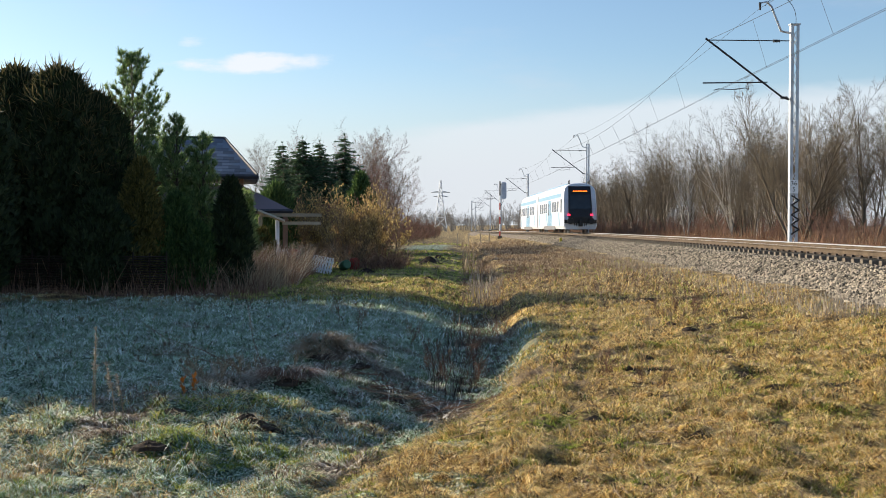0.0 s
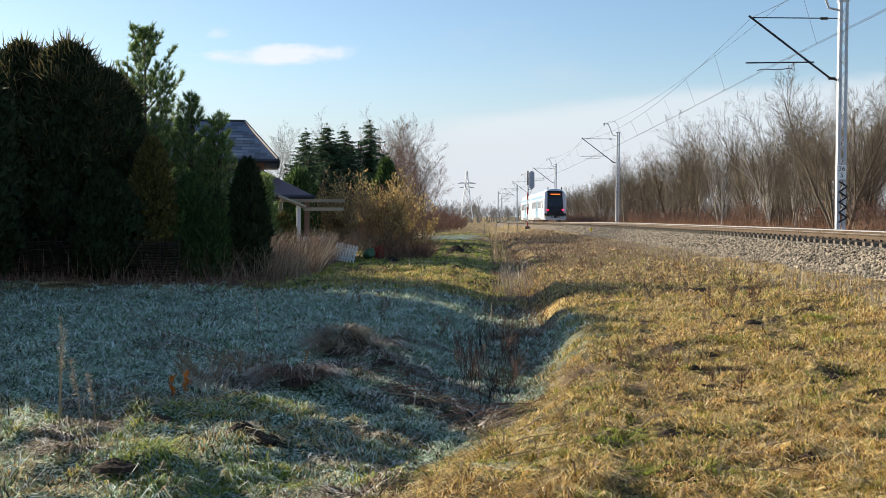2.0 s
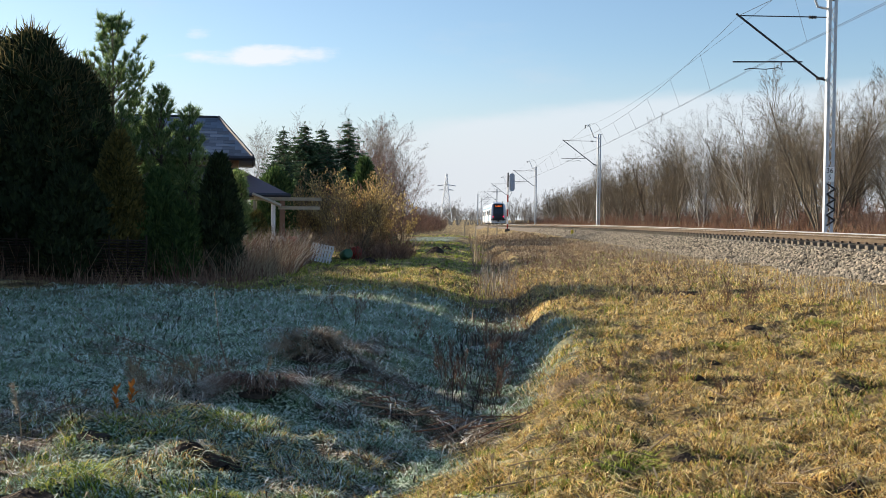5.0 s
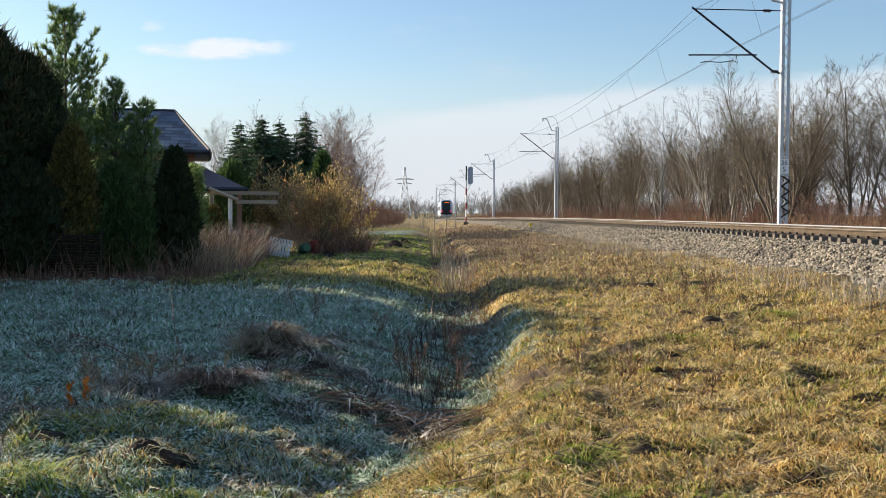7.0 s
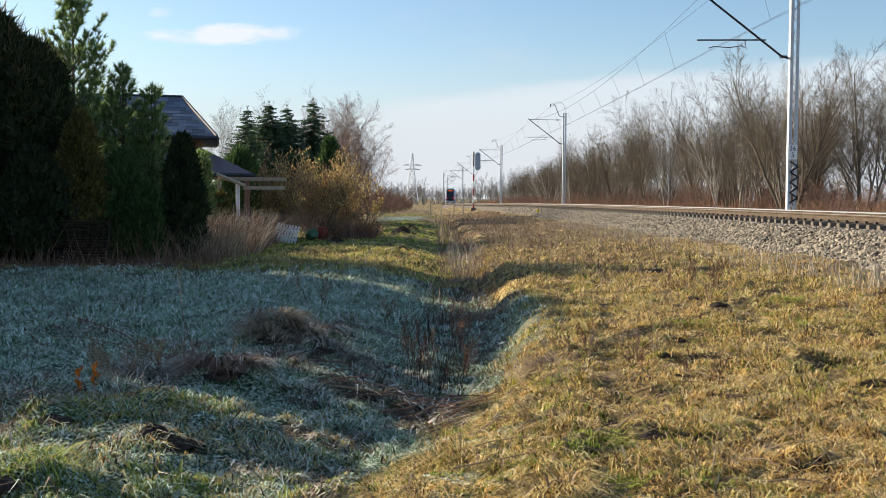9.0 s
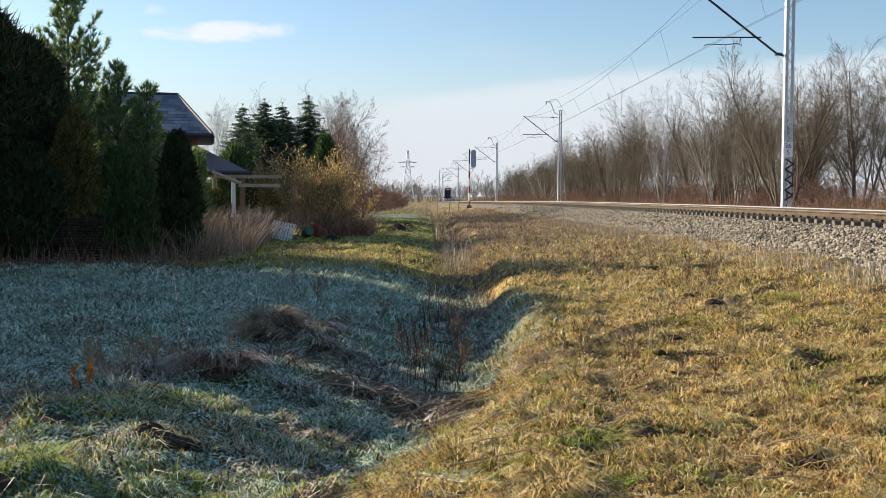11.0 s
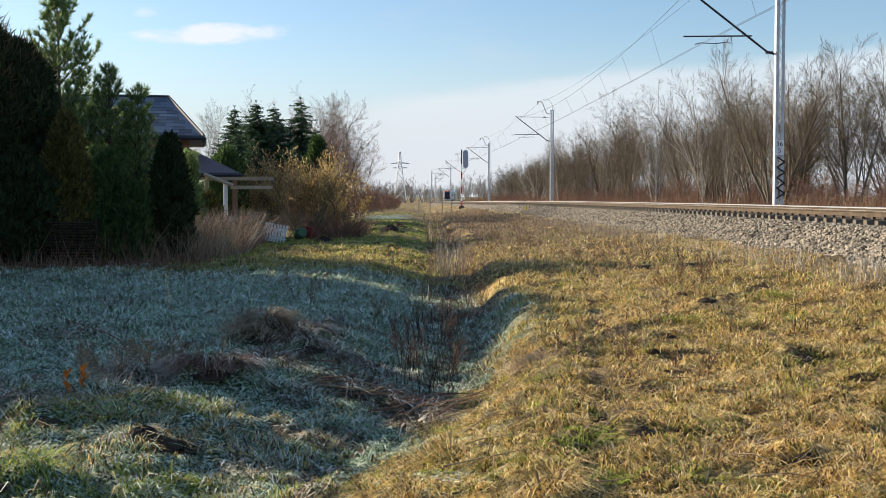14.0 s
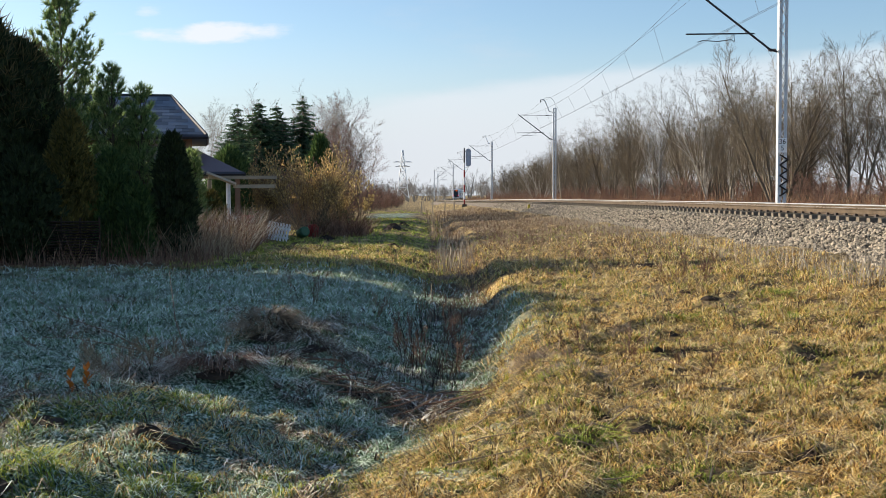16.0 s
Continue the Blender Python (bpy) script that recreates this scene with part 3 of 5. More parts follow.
    mast(my, ms, sign=my == 43, brace=my == 111)


def wire(name, label, side, z, sag, radius, droppers=None):
    for (ya, sa), (yb, sb) in zip(MASTS, MASTS[1:]):
        b, pts = Buf(), []
        for k in range(13):
            t = k / 12
            y = ya + (yb - ya) * t
            zz = z - RAIL_Z - sag * 4 * t * (1 - t)
            lean = (side if not callable(side) else side(sa) * (1 - t) + side(sb) * t)
            pts.append(on_line(y, lean, zz))
        b.tube(pts, radius, 4)
        tagged(part(name, b, M["wire"]), label, "wire", "overhead wires")


wire("messenger_wire", "thin dark messenger wire strung between masts", lambda s: -0.75 * s, 9.5, 1.15, 0.009)
wire("contact_wire", "pair of thin contact wires over the track", lambda s: -0.25 * s - 0.05, 7.45, 0.08, 0.0065)
wire("contact_wire", "pair of thin contact wires over the track", lambda s: -0.25 * s + 0.05, 7.45, 0.08, 0.0065)
wire("feeder_wire", "thin earth wire along the mast tops", lambda s: 2.8 * s - 1.42 * s, 10.75, 0.55, 0.008)
for (ya, sa), (yb, sb) in zip(MASTS[:5], MASTS[1:6]):
    for k in range(1, 10):
        t = k / 10
        y = ya + (yb - ya) * t
        b = Buf()
        b.tube([on_line(y, -0.75 * (sa * (1 - t) + sb * t), 9.5 - RAIL_Z - 1.15 * 4 * t * (1 - t)), on_line(y, -0.25 * (sa * (1 - t) + sb * t), 7.45 - RAIL_Z - 0.08 * 4 * t * (1 - t))], 0.006, 3)
        tagged(part("dropper_wire", b, M["wire"]), "thin vertical dropper between the wires", "wire", "droppers")


def signal():
    x, y = 2.75, 134.0
    g = land1(x, y)
    ob = thing("railway_signal", (x, y, g), "railway signal on a red and white post, seen from behind", "signal")
    H = 7.2 - g
    for k in range(8):
        b = Buf()
        b.tube([(0, 0, k * H / 8), (0, 0, (k + 1) * H / 8)], 0.085, 8)
        part("post_band", b, M["redcan"] if k % 2 == 0 and k < 6 else (M["signwhite"] if k < 6 else M["darkmetal"]), ob)
    b = Buf()
    n = 18
    for yy in (-0.12, 0.12):
        for i in range(n):
            a = 2 * math.pi * i / n
            zc = 0.75 if math.sin(a) > 0 else -0.75
            b.v.append((0.48 + 0.33 * math.cos(a), yy, H - 1.15 + zc + 0.33 * math.sin(a)))
    b.f += [tuple(range(n)), tuple(reversed(range(n, 2 * n)))] + [(i, i + n, (i + 1) % n + n, (i + 1) % n) for i in range(n)]
    part("signal_head", b, mat("signal_grey", [(0.30, 0.35, 0.45), (0.40, 0.45, 0.56)], 3, 20, 0.5), ob, "grey-blue oblong signal shield")
    b = Buf()
    b.tube([(0, 0, H - 2.3), (0.5, 0, H - 2.3)], 0.03, 5)
    b.tube([(0, 0, H - 3.2), (0.5, 0, H - 2.35)], 0.025, 5)
    b.tube([(0, 0, H - 0.4), (0.3, 0, H - 0.4)], 0.03, 5)
    part("bracket", b, M["darkmetal"], ob)
    b = Buf()
    b.box((0, 0, 0.1), (0.6, 0.6, 0.4), taper=0.9)
    part("footing", b, M["sleeper"], ob)


signal()


# ---- train ----
CAR, W, TOP = 20.8, 1.46, 4.25


def build_train():
    ob = thing("train", (0, 0, 0), "two-car white and light-blue railcar with red tail lights", "train")

    def setback(z):
        return 0.0 if z < 1.35 else 0.16 * (z - 1.35) + 0.05 * (z - 1.35) ** 2

    def ring():
        pts = [(-W * 0.93, 0.35), (-W, 0.6), (-W, 1.2), (-W, 2.0), (-W * 0.985, 2.9), (-W * 0.95, 3.5)]
        pts += [(-W * 0.95 * math.cos(a) ** 0.75, 3.5 + (TOP - 3.5) * math.sin(a)) for a in (0.35, 0.7, 1.05, 1.3)]
        return pts + [(0, TOP)] + [(-x, z) for x, z in reversed(pts)]

    sec = ring()

    def shell(ya, yb, rear, front):
        b, n = Buf(), len(sec)
        loops = []
        stations = [ya, ya + 0.35, ya + 1.2, yb - 1.2, yb - 0.35, yb]
        for i, y in enumerate(stations):
            for x, z in sec:
                k = 1.0
                yy = y
                if rear and i <= 1:
                    k = 0.93 if i == 0 else 0.985
                    yy = y + setback(z) * (1 if i == 0 else 0.8)
                if front and i >= 4:
                    k = 0.93 if i == 5 else 0.985
                    yy = y - setback(z) * (1 if i == 5 else 0.8)
                b.v.append((x * k, yy, z if (z < 3.3 or k == 1) else z - (0.05 if i in (0, 5) else 0.02)))
        for i in range(len(stations) - 1):
            for j in range(n - 1):
                b.f.append((i * n + j, i * n + n + j, i * n + n + j + 1, i * n + j + 1))
            b.f.append((i * n + n - 1, i * n + 2 * n - 1, i * n + n, i * n))
        b.f += [tuple(range(n)), tuple(reversed(range(5 * n, 6 * n)))]
        return b

    cars = [part("body", shell(0, CAR, True, False), M["trainwhite"], ob, smooth=False), part("body", shell(CAR + 0.55, 2 * CAR + 0.55, False, True), M["trainwhite"], ob)]
    b = Buf()
    for k in range(5):
        b.box((0, CAR + 0.05 + 0.11 * k, 2.0), (2.5 - 0.1 * (k % 2), 0.10, 3.1), bevel=0.05)
    part("gangway", b, M["black"], ob, "black rubber bellows")

    def rear_panel(x0, x1, z0, z1, out, q=1.0):
        """A panel lying on the sloped end, with a narrower top."""
        b = Buf()
        nx, nz = 4, 6
        for s in (0, 1):
            for j in range(nz + 1):
                for i in range(nx + 1):
                    z = z0 + (z1 - z0) * j / nz
                    k = 1 + (q - 1) * j / nz
                    x = (x0 + (x1 - x0) * i / nx) * k
                    b.v.append((x, setback(z) - out + s * (out + 0.02), z))
        n = (nx + 1) * (nz + 1)
        for j in range(nz):
            for i in range(nx):
                a = j * (nx + 1) + i
                b.f.append((a, a + 1, a + nx + 2, a + nx + 1))
        edge = [i for i in range(nx + 1)] + [j * (nx + 1) + nx for j in range(1, nz + 1)] + [nz * (nx + 1) + i for i in range(nx - 1, -1, -1)] + [j * (nx + 1) for j in range(nz - 1, 0, -1)]
        for a, c in zip(edge, edge[1:] + edge[:1]):
            b.f.append((a, a + n, c + n, c))
        return b

    part("end_mask", rear_panel(-1.0, 1.0, 1.45, 3.95, 0.03, 0.93), M["black"], ob, "black front mask")
    ws = part("windscreen", rear_panel(-0.88, 0.88, 2.05, 3.2, 0.045, 0.96), M["glass"], ob, "dark windscreen")
    part("display", rear_panel(-0.62, 0.62, 3.42, 3.66, 0.05), M["black"], ob)
    for k in range(9):
        x = -0.55 + 0.135 * k
        part("display_bar", rear_panel(x, x + 0.105, 3.48, 3.58, 0.06), M["display"], ob, "lit orange destination mark")
    part("apron", rear_panel(-1.3, 1.3, 0.75, 1.42, 0.03, 1.0), M["trainwhite"], ob)
    part("mask_foot", rear_panel(-0.95, 0.95, 0.98, 1.5, 0.04, 1.1), M["black"], ob)
    for s in (-1, 1):
        part("tail_light", rear_panel(s * 0.95 - 0.10, s * 0.95 + 0.10, 1.46, 1.62, 0.07), M["taillight"], ob, "glowing red tail light")
        b = Buf()
        b.tube([(s * 0.88, 0.05, 1.02), (s * 0.88, -0.35, 1.02)], 0.11, 8)
        b.tube([(s * 0.88, -0.35, 1.02), (s * 0.88, -0.42, 1.02)], [0.27, 0.25], 12)
        part("buffer", b, M["black"], ob, "black round buffer")
        for e in (0.35, 0.52):
            b = Buf()
            b.tube([(s * e, 0.0, 1.0), (s * e, -0.16, 0.85), (s * e * 0.9, -0.12, 0.6)], 0.03, 5)
            part("hose", b, M["black"], ob)
        b = Buf()
        b.tube([(s * 0.85, 0.9, TOP - 0.12), (s * 0.85, 0.9, TOP + 0.12), (s * 0.85, 0.75, TOP + 0.16)], 0.06, 6)
        part("horn", b, M["black"], ob)
    b = Buf()
    b.box((0, -0.06, 0.98), (2.7, 0.16, 0.3), bevel=0.03)
    part("buffer_beam", b, M["black"], ob, "black buffer beam")
    b = Buf()
    b.box((0, -0.12, 0.80), (0.34, 0.5, 0.45), bevel=0.05)
    part("coupler", b, M["black"], ob)
    b = Buf()
    b.box((0, -0.02, 0.5), (2.5, 0.12, 0.36), bevel=0.03)
    part("snow_plough", b, M["trainwhite"], ob, "pale skirt under the buffers")
    # sides: windows, doors, blue fields, on both long sides
    for s in (-1, 1):
        def flank(y0, y1, z0, z1, out, slant=0.0):
            b = Buf()
            x = s * (W + out)
            xi = s * (W - 0.05)
            k = [(y0, z0), (y1, z0), (y1 + slant, z1), (y0 + slant, z1)]
            b.v += [(x if z < 2.4 else s * (W * 0.99 + out), y, z) for y, z in k] + [(xi, y, z) for y, z in k]
            b.f += [(0, 1, 2, 3), (4, 7, 6, 5)] + [(i, (i + 1) % 4, (i + 1) % 4 + 4, i + 4) for i in range(4)]
            return b
        part("cab_window", flank(0.95, 1.75, 1.75, 2.9, 0.012), M["glass"], ob)
        for car in (0, 1):
            o = car * (CAR + 0.55)
            for y in (3.2, 5.0, 6.8, 12.2, 14.0, 15.8, 17.6):
                part("window", flank(o + y, o + y + 1.35, 1.85, 2.75, 0.012), M["glass"], ob)
            for y in (9.0, 10.3):
                d = part("door", flank(o + y, o + y + 1.15, 0.62, 2.95, 0.014), M["trainblue"], ob, "light-blue door leaf")
                part("door_window", flank(o + y + 0.3, o + y + 0.85, 1.6, 2.7, 0.022), M["glass"], d)
            for y in (2.0, 7.6, 11.6, 18.4):
                part("side_stripe", flank(o + y, o + y + 0.8, 0.62, 1.8, 0.008, 0.7), M["trainblue"], ob)
            part("roof_stripe", flank(o + 1.6, o + CAR - 0.3, 3.05, 3.4, -0.02), M["trainblue"], ob)
            part("skirt", flank(o + 5.8, o + 15.0, 0.3, 0.62, 0.006), M["traingrey"], ob)
    for y in (2.6, CAR - 1.4, CAR + 3.2, 2 * CAR - 2.0):
        b = Buf()
        b.box((0, y, 0.52), (2.1, 2.9, 0.3), bevel=0.05)
        bogie = part("bogie", b, M["traingrey"], ob)
        for dy in (-1.0, 1.0):
            for s in (-1, 1):
                b = Buf()
                b.tube([(s * 0.70, y + dy, 0.42), (s * 0.83, y + dy, 0.42)], [0.43, 0.42], 18)
                part("wheel", b, M["traingrey"], bogie)
    for car in (0, 1):
        o = car * (CAR + 0.55)
        b = Buf()
        b.box((0, o + CAR / 2, TOP - 0.02), (1.5, CAR - 5, 0.08), taper=0.95, bevel=0.1)
        part("roof_panel", b, M["trainblue"], ob, "light-blue roof panel")
    return ob


train = build_train()


# ---- trees and shrubs ----
def bare_tree(name, label, H, seed, stems=1, spread=0.35, trunk_mat="bark", twig_mat="twig", limbs=9, sub=6, twigs=5, thick=1.0, start=0.25, group="bare trees by the railway", girth=1.0):
    rng = random.Random(seed)
    ob = thing(name, (0, 0, 0), label, "tree", group)
    cb = Buf()

    def grow(p, d, length, r, level, first, tb):
        segs = (6, 4, 3, 2)[level]
        pts, rad = [p.copy()], [r]
        for i in range(segs):
            jit = (0.06, 0.08, 0.09, 0.09)[level]
            d = (d + Vector((rng.gauss(0, jit), rng.gauss(0, jit), rng.gauss(0, jit) + (0.04, 0.09, 0.07, 0.05)[level]))).normalized()
            p = p + d * (length / segs)
            pts.append(p.copy())
            rad.append(max(r * (1 - 0.80 * (i + 1) / segs), 0.0055 * thick))
        (tb if level <= 1 else cb).tube(pts, rad, (7, 5, 3, 3)[level], cap=level < 2)
        if level == 3:
            return
        n = (limbs, sub, twigs)[level]
        for k in range(n):
            t = first + (1 - first) * (k + rng.random()) / n
            i = min(int(t * segs), segs - 1)
            q = pts[i].lerp(pts[i + 1], t * segs - i)
            axis = (pts[i + 1] - pts[i]).normalized()
            side = axis.cross(Vector((rng.gauss(0, 1), rng.gauss(0, 1), rng.gauss(0, 1)))).normalized()
            a = rng.uniform(0.45, 1.0) * (0.7 if level == 0 else 1)
            nd = axis * math.cos(a) + side * math.sin(a)
            nl = length * rng.uniform(0.36, 0.58) * (1.15 - 0.55 * t)
            grow(q, nd.normalized(), nl, max(r * (1 - 0.8 * t) * 0.55, 0.006 * thick), level + 1, 0.2, tb)

    for s in range(stems):
        tb = Buf()
        a = rng.random() * 6.28
        lean = spread * (0.3 + rng.random()) if stems > 1 else 0.05
        h = H * (1 if s == 0 else rng.uniform(0.65, 0.98))
        grow(Vector((0.25 * math.cos(a) * (stems > 1), 0.25 * math.sin(a) * (stems > 1), -0.1)), Vector((lean * math.cos(a), lean * math.sin(a), 1)).normalized(), h * 0.86, 0.0105 * h * thick * girth * (0.75 if stems > 1 else 1.1), 0, start, tb)
        part("trunk" if group != "dry weeds" else "stem", tb, M[trunk_mat], ob)
    part("crown", cb, M[twig_mat], ob, "fine leafless twigs")
    return ob


def at_ground(x, y, rz=0.0, s=1.0, sink=0.05):
    return pose(x, y, land1(x, y) - sink, 0, 0, rz) @ Matrix.Diagonal((s, s, s, 1))


def put(ob, x, y, rz=0.0, s=1.0):
    ob.matrix_basis = at_ground(x, y, rz, s)


def plant(models, spots, seed):
    """Sets the models out, then copies of them, on the spots (x, y, scale)."""
    rng = random.Random(seed)
    for i, (x, y, s) in enumerate(spots):
        m = models[i % len(models)]
        rz = rng.uniform(0, 360)
        if i < len(models):
            put(m, x, y, rz, s)
        else:
            c = copy_thing(m, Matrix())
            c.matrix_basis = at_ground(x, y, rz, s)


rnd = random.Random(11)
# thicket behind the track, running away
grove = [bare_tree("bare_tree", "leafless multi-stemmed grey-brown tree in a trackside thicket", 8.2, 20 + k, stems=5, spread=0.34, trunk_mat="birch" if k == 3 else "bark", limbs=12, sub=7, twigs=6, thick=0.68, girth=1.5, start=0.18) for k in range(4)]
grove += [bare_tree("bare_tree", "slim leafless pale-barked young tree in a trackside thicket", 8.8, 40 + k, stems=3, spread=0.15, trunk_mat="birch" if k else "bark", limbs=13, sub=7, twigs=5, thick=0.65, girth=1.6, start=0.15) for k in range(2)]
spots = []
for k in range(86):
    y = 64 + 190 * (k / 86) ** 1.15
    x = float(track_x(y)) + 8.0 + 7.0 * rnd.random() + 0.02 * (y - 66)
    spots.append((x, y + rnd.uniform(-2, 2), rnd.uniform(0.8, 1.06) * (1.12 if 75 < y < 165 else 0.98)))
plant(grove, spots, 3)
# large spreading trees nearer, beyond the first mast
big = [bare_tree("bare_tree", "large spreading leafless tree with dark branches beyond the track", 8.0, 60 + k, stems=6, spread=0.33, limbs=13, sub=8, twigs=7, thick=0.75, start=0.16, girth=1.7) for k in range(2)]
plant(big, [(17.0, 56.0, 1.10), (20.6, 55.5, 1.06), (23.4, 57.0, 1.05), (19.0, 60.0, 1.02), (26.0, 55.0, 1.0)], 4)
shrub = [bare_tree("bare_shrub", "low leafless brown scrub beside the railway", 2.6, 80 + k, stems=7, spread=0.7, twig_mat="redtwig", limbs=8, sub=6, twigs=5, thick=0.8, start=0.1, group="scrub") for k in range(3)]
spots = []
for k in range(90):
    y = 42 + 210 * (k / 90) ** 1.3
    spots.append((float(track_x(y)) + 5.6 + 7.5 * rnd.random(), y, rnd.uniform(0.5, 1.0)))
# brown scrub along the meadow's edge, beyond the bush
for k in range(56):
    y = 58 + 170 * (k / 56)
    spots.append((float(track_x(y)) + 13 + 12 * rnd.random(), y, rnd.uniform(0.9, 1.5)))
for k in range(60):
    y = 52 + 170 * (k / 60) ** 1.2
    spots.append((-6.3 - 0.010 * (y - 50) - 2.8 * rnd.random(), y, rnd.uniform(0.9, 1.45)))
plant(shrub, spots, 5)
# leafless trees behind the garden
garden = [bare_tree("bare_tree", "tall slim leafless tree behind the garden", 9.0, 100 + k, stems=2 + k, spread=0.15, twig_mat="redtwig" if k else "twig", trunk_mat="bark", limbs=13, sub=8, twigs=7, thick=0.75, group="bare trees behind the garden") for k in range(3)]
plant(garden, [(-19.5, 92, 1.0), (-9.0, 84, 1.0), (-8.0, 82, 0.98), (-7.2, 80, 0.92), (-8.3, 88, 1.05), (-6.7, 78, 0.70), (-17.4, 90, 0.92), (-15.0, 88, 0.95), (-12.8, 90, 1.05), (-9.6, 92, 1.04), (-6.6, 86, 0.78), (-7.0, 96, 0.72)], 6)
# far woods, their twigs paled to stand for distance haze
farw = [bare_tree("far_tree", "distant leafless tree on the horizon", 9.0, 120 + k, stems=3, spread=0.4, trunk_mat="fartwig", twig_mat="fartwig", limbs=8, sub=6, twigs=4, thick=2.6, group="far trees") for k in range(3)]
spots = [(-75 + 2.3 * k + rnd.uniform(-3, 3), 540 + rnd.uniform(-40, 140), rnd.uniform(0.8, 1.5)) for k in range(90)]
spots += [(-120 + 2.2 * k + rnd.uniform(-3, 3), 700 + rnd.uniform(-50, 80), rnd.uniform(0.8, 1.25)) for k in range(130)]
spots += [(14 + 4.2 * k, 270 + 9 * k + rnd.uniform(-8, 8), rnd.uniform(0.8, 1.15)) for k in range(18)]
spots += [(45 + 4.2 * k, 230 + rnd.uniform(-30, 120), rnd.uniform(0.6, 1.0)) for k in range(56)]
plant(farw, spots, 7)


def sprays(rng, P, out, up, length, width, fans=3):
    """Small fans of scale leaves: arrays of triangles from points P, growing out and up."""
    n = len(P)
    d = out * 0.45 + up * np.array([[0, 0, 1.0]])
    d += rng.normal(0, 0.28, (n, 3))
    d /= np.linalg.norm(d, axis=1)[:, None]
    side = np.cross(d, rng.normal(size=(n, 3)))
    side /= np.linalg.norm(side, axis=1)[:, None]
    co, tri = [], []
    for k in range(fans):
        a = (k - (fans - 1) / 2) * 0.55
        dd = d * math.cos(a) + side * math.sin(a)
        ss = side * math.cos(a) - d * math.sin(a)
        L = length * (1.0 if k == fans // 2 else 0.75)
        base = P
        mid = P + dd * L * 0.55
        tip = P + dd * L
        co += [base, mid + ss * width * 0.5, tip, mid - ss * width * 0.5]
    C = np.stack(co, 1).reshape(-1, 3)
    base = (np.arange(n) * 4 * fans)[:, None, None] + (np.arange(fans) * 4)[None, :, None]
    t1, t2 = base + np.array([0, 1, 2]), base + np.array([0, 2, 3])
    return C, np.concatenate([t1.reshape(-1, 3), t2.reshape(-1, 3)])


def thuja(name, label, H, R, seed, leaf="thuja", n=6500, top=2.2, size=0.68, group="conifer hedge", wisps=0):
    rng = np.random.default_rng(seed)
    ob = thing(name, (0, 0, 0), label, "conifer", group)
    ph = rng.random(8) * 6.28

    def radius(h, a):
        lump = 1 + 0.10 * np.sin(3 * a + ph[0] + 5 * h) + 0.08 * np.sin(5 * a + ph[1] - 9 * h) + 0.07 * np.sin(23 * h + ph[2] + 2 * a)
        return R * np.clip(1 - h ** top, 0, 1) ** 0.65 * (0.72 + 0.28 * np.clip(h * 6, 0, 1)) * lump

    h = rng.random(n) ** 0.85
    a = rng.random(n) * 6.283
    r = radius(h, a) * (1.10 - 0.30 * rng.random(n))
    out = np.stack([np.cos(a), np.sin(a), 0 * a], 1)
    P = out * r[:, None] + np.array([0, 0, 1]) * (0.12 + h * (H - 0.3))[:, None]
    L = (0.16 + 0.34 * rng.random((n, 1)) ** 1.6) * size
    C, T = sprays(rng, P, out, 1.0, L, 0.085 * size)
    part("foliage", raw_mesh("foliage", C, T, M[leaf]), None, ob)
    if wisps:
        # loose thin shoots that stand out of the crown, their backlight partly in the colour
        hw, aw = 0.45 + 0.55 * rng.random(wisps) ** 0.6, rng.random(wisps) * 6.283
        ow = np.stack([np.cos(aw), np.sin(aw), 0 * aw], 1)
        pw = ow * (radius(hw, aw) * 1.02)[:, None] + np.array([0, 0, 1]) * (0.12 + hw * (H - 0.3))[:, None]
        C, T = sprays(rng, pw, ow, 1.6, 0.35 + 0.35 * rng.random((wisps, 1)), 0.03, 5)
        part("feathery_tip", raw_mesh("feathery_tip", C, T, M["thujatip"]), None, ob, "bronzed feathery shoots, paled for the light behind them")
    core = Buf()
    na, nh = 12, 12
    for j in range(nh + 1):
        for i in range(na):
            q, w = j / nh, i / na * 6.283
            rr = float(radius(np.array(min(q, 0.995)), np.array(w))) * 0.84
            core.v.append((rr * math.cos(w), rr * math.sin(w), 0.05 + q * (H - 0.35)))
    for j in range(nh):
        for i in range(na):
            k = (i + 1) % na
            core.f.append((j * na + i, j * na + k, j * na + na + k, j * na + na + i))
    part("inner_foliage", core, M[leaf], ob)
    b = Buf()
    b.tube([(0, 0, -0.1), (0, 0, 0.6)], 0.09, 6)
    part("trunk", b, M["bark"], ob)
    return ob


def pine(H, seed, label, spread=0.30, leaf="pine", dens=1.0):
    rng = random.Random(seed)
    ob = thing("pine_tree", (0, 0, 0), label, "pine", "garden pines")
    tb = Buf()
    tb.tube([(0, 0, -0.1), (0.04, 0, H * 0.4), (0, 0.03, H * 0.75), (0, 0, H)], [0.012 * H, 0.009 * H, 0.005 * H, 0.012], 7)
    tv, tt = [], []

    def tuft(p, d, L, n):
        for _ in range(n):
            q = (d + Vector((rng.gauss(0, 0.45), rng.gauss(0, 0.45), rng.gauss(0, 0.4)))).normalized()
            s = q.cross(Vector((rng.gauss(0, 1), rng.gauss(0, 1), rng.gauss(0, 1)))).normalized() * 0.013
            k = len(tv)
            tv.extend((tuple(p + s), tuple(p - s), tuple(p + q * L * rng.uniform(0.7, 1.15))))
            tt.append((k, k + 1, k + 2))

    z = H * 0.08
    while z < H * 0.97:
        t = z / H
        nlimb = 6 if t < 0.8 else 4
        a0 = rng.random() * 6.28
        for k in range(nlimb):
            a = a0 + 6.283 * k / nlimb + rng.gauss(0, 0.2)
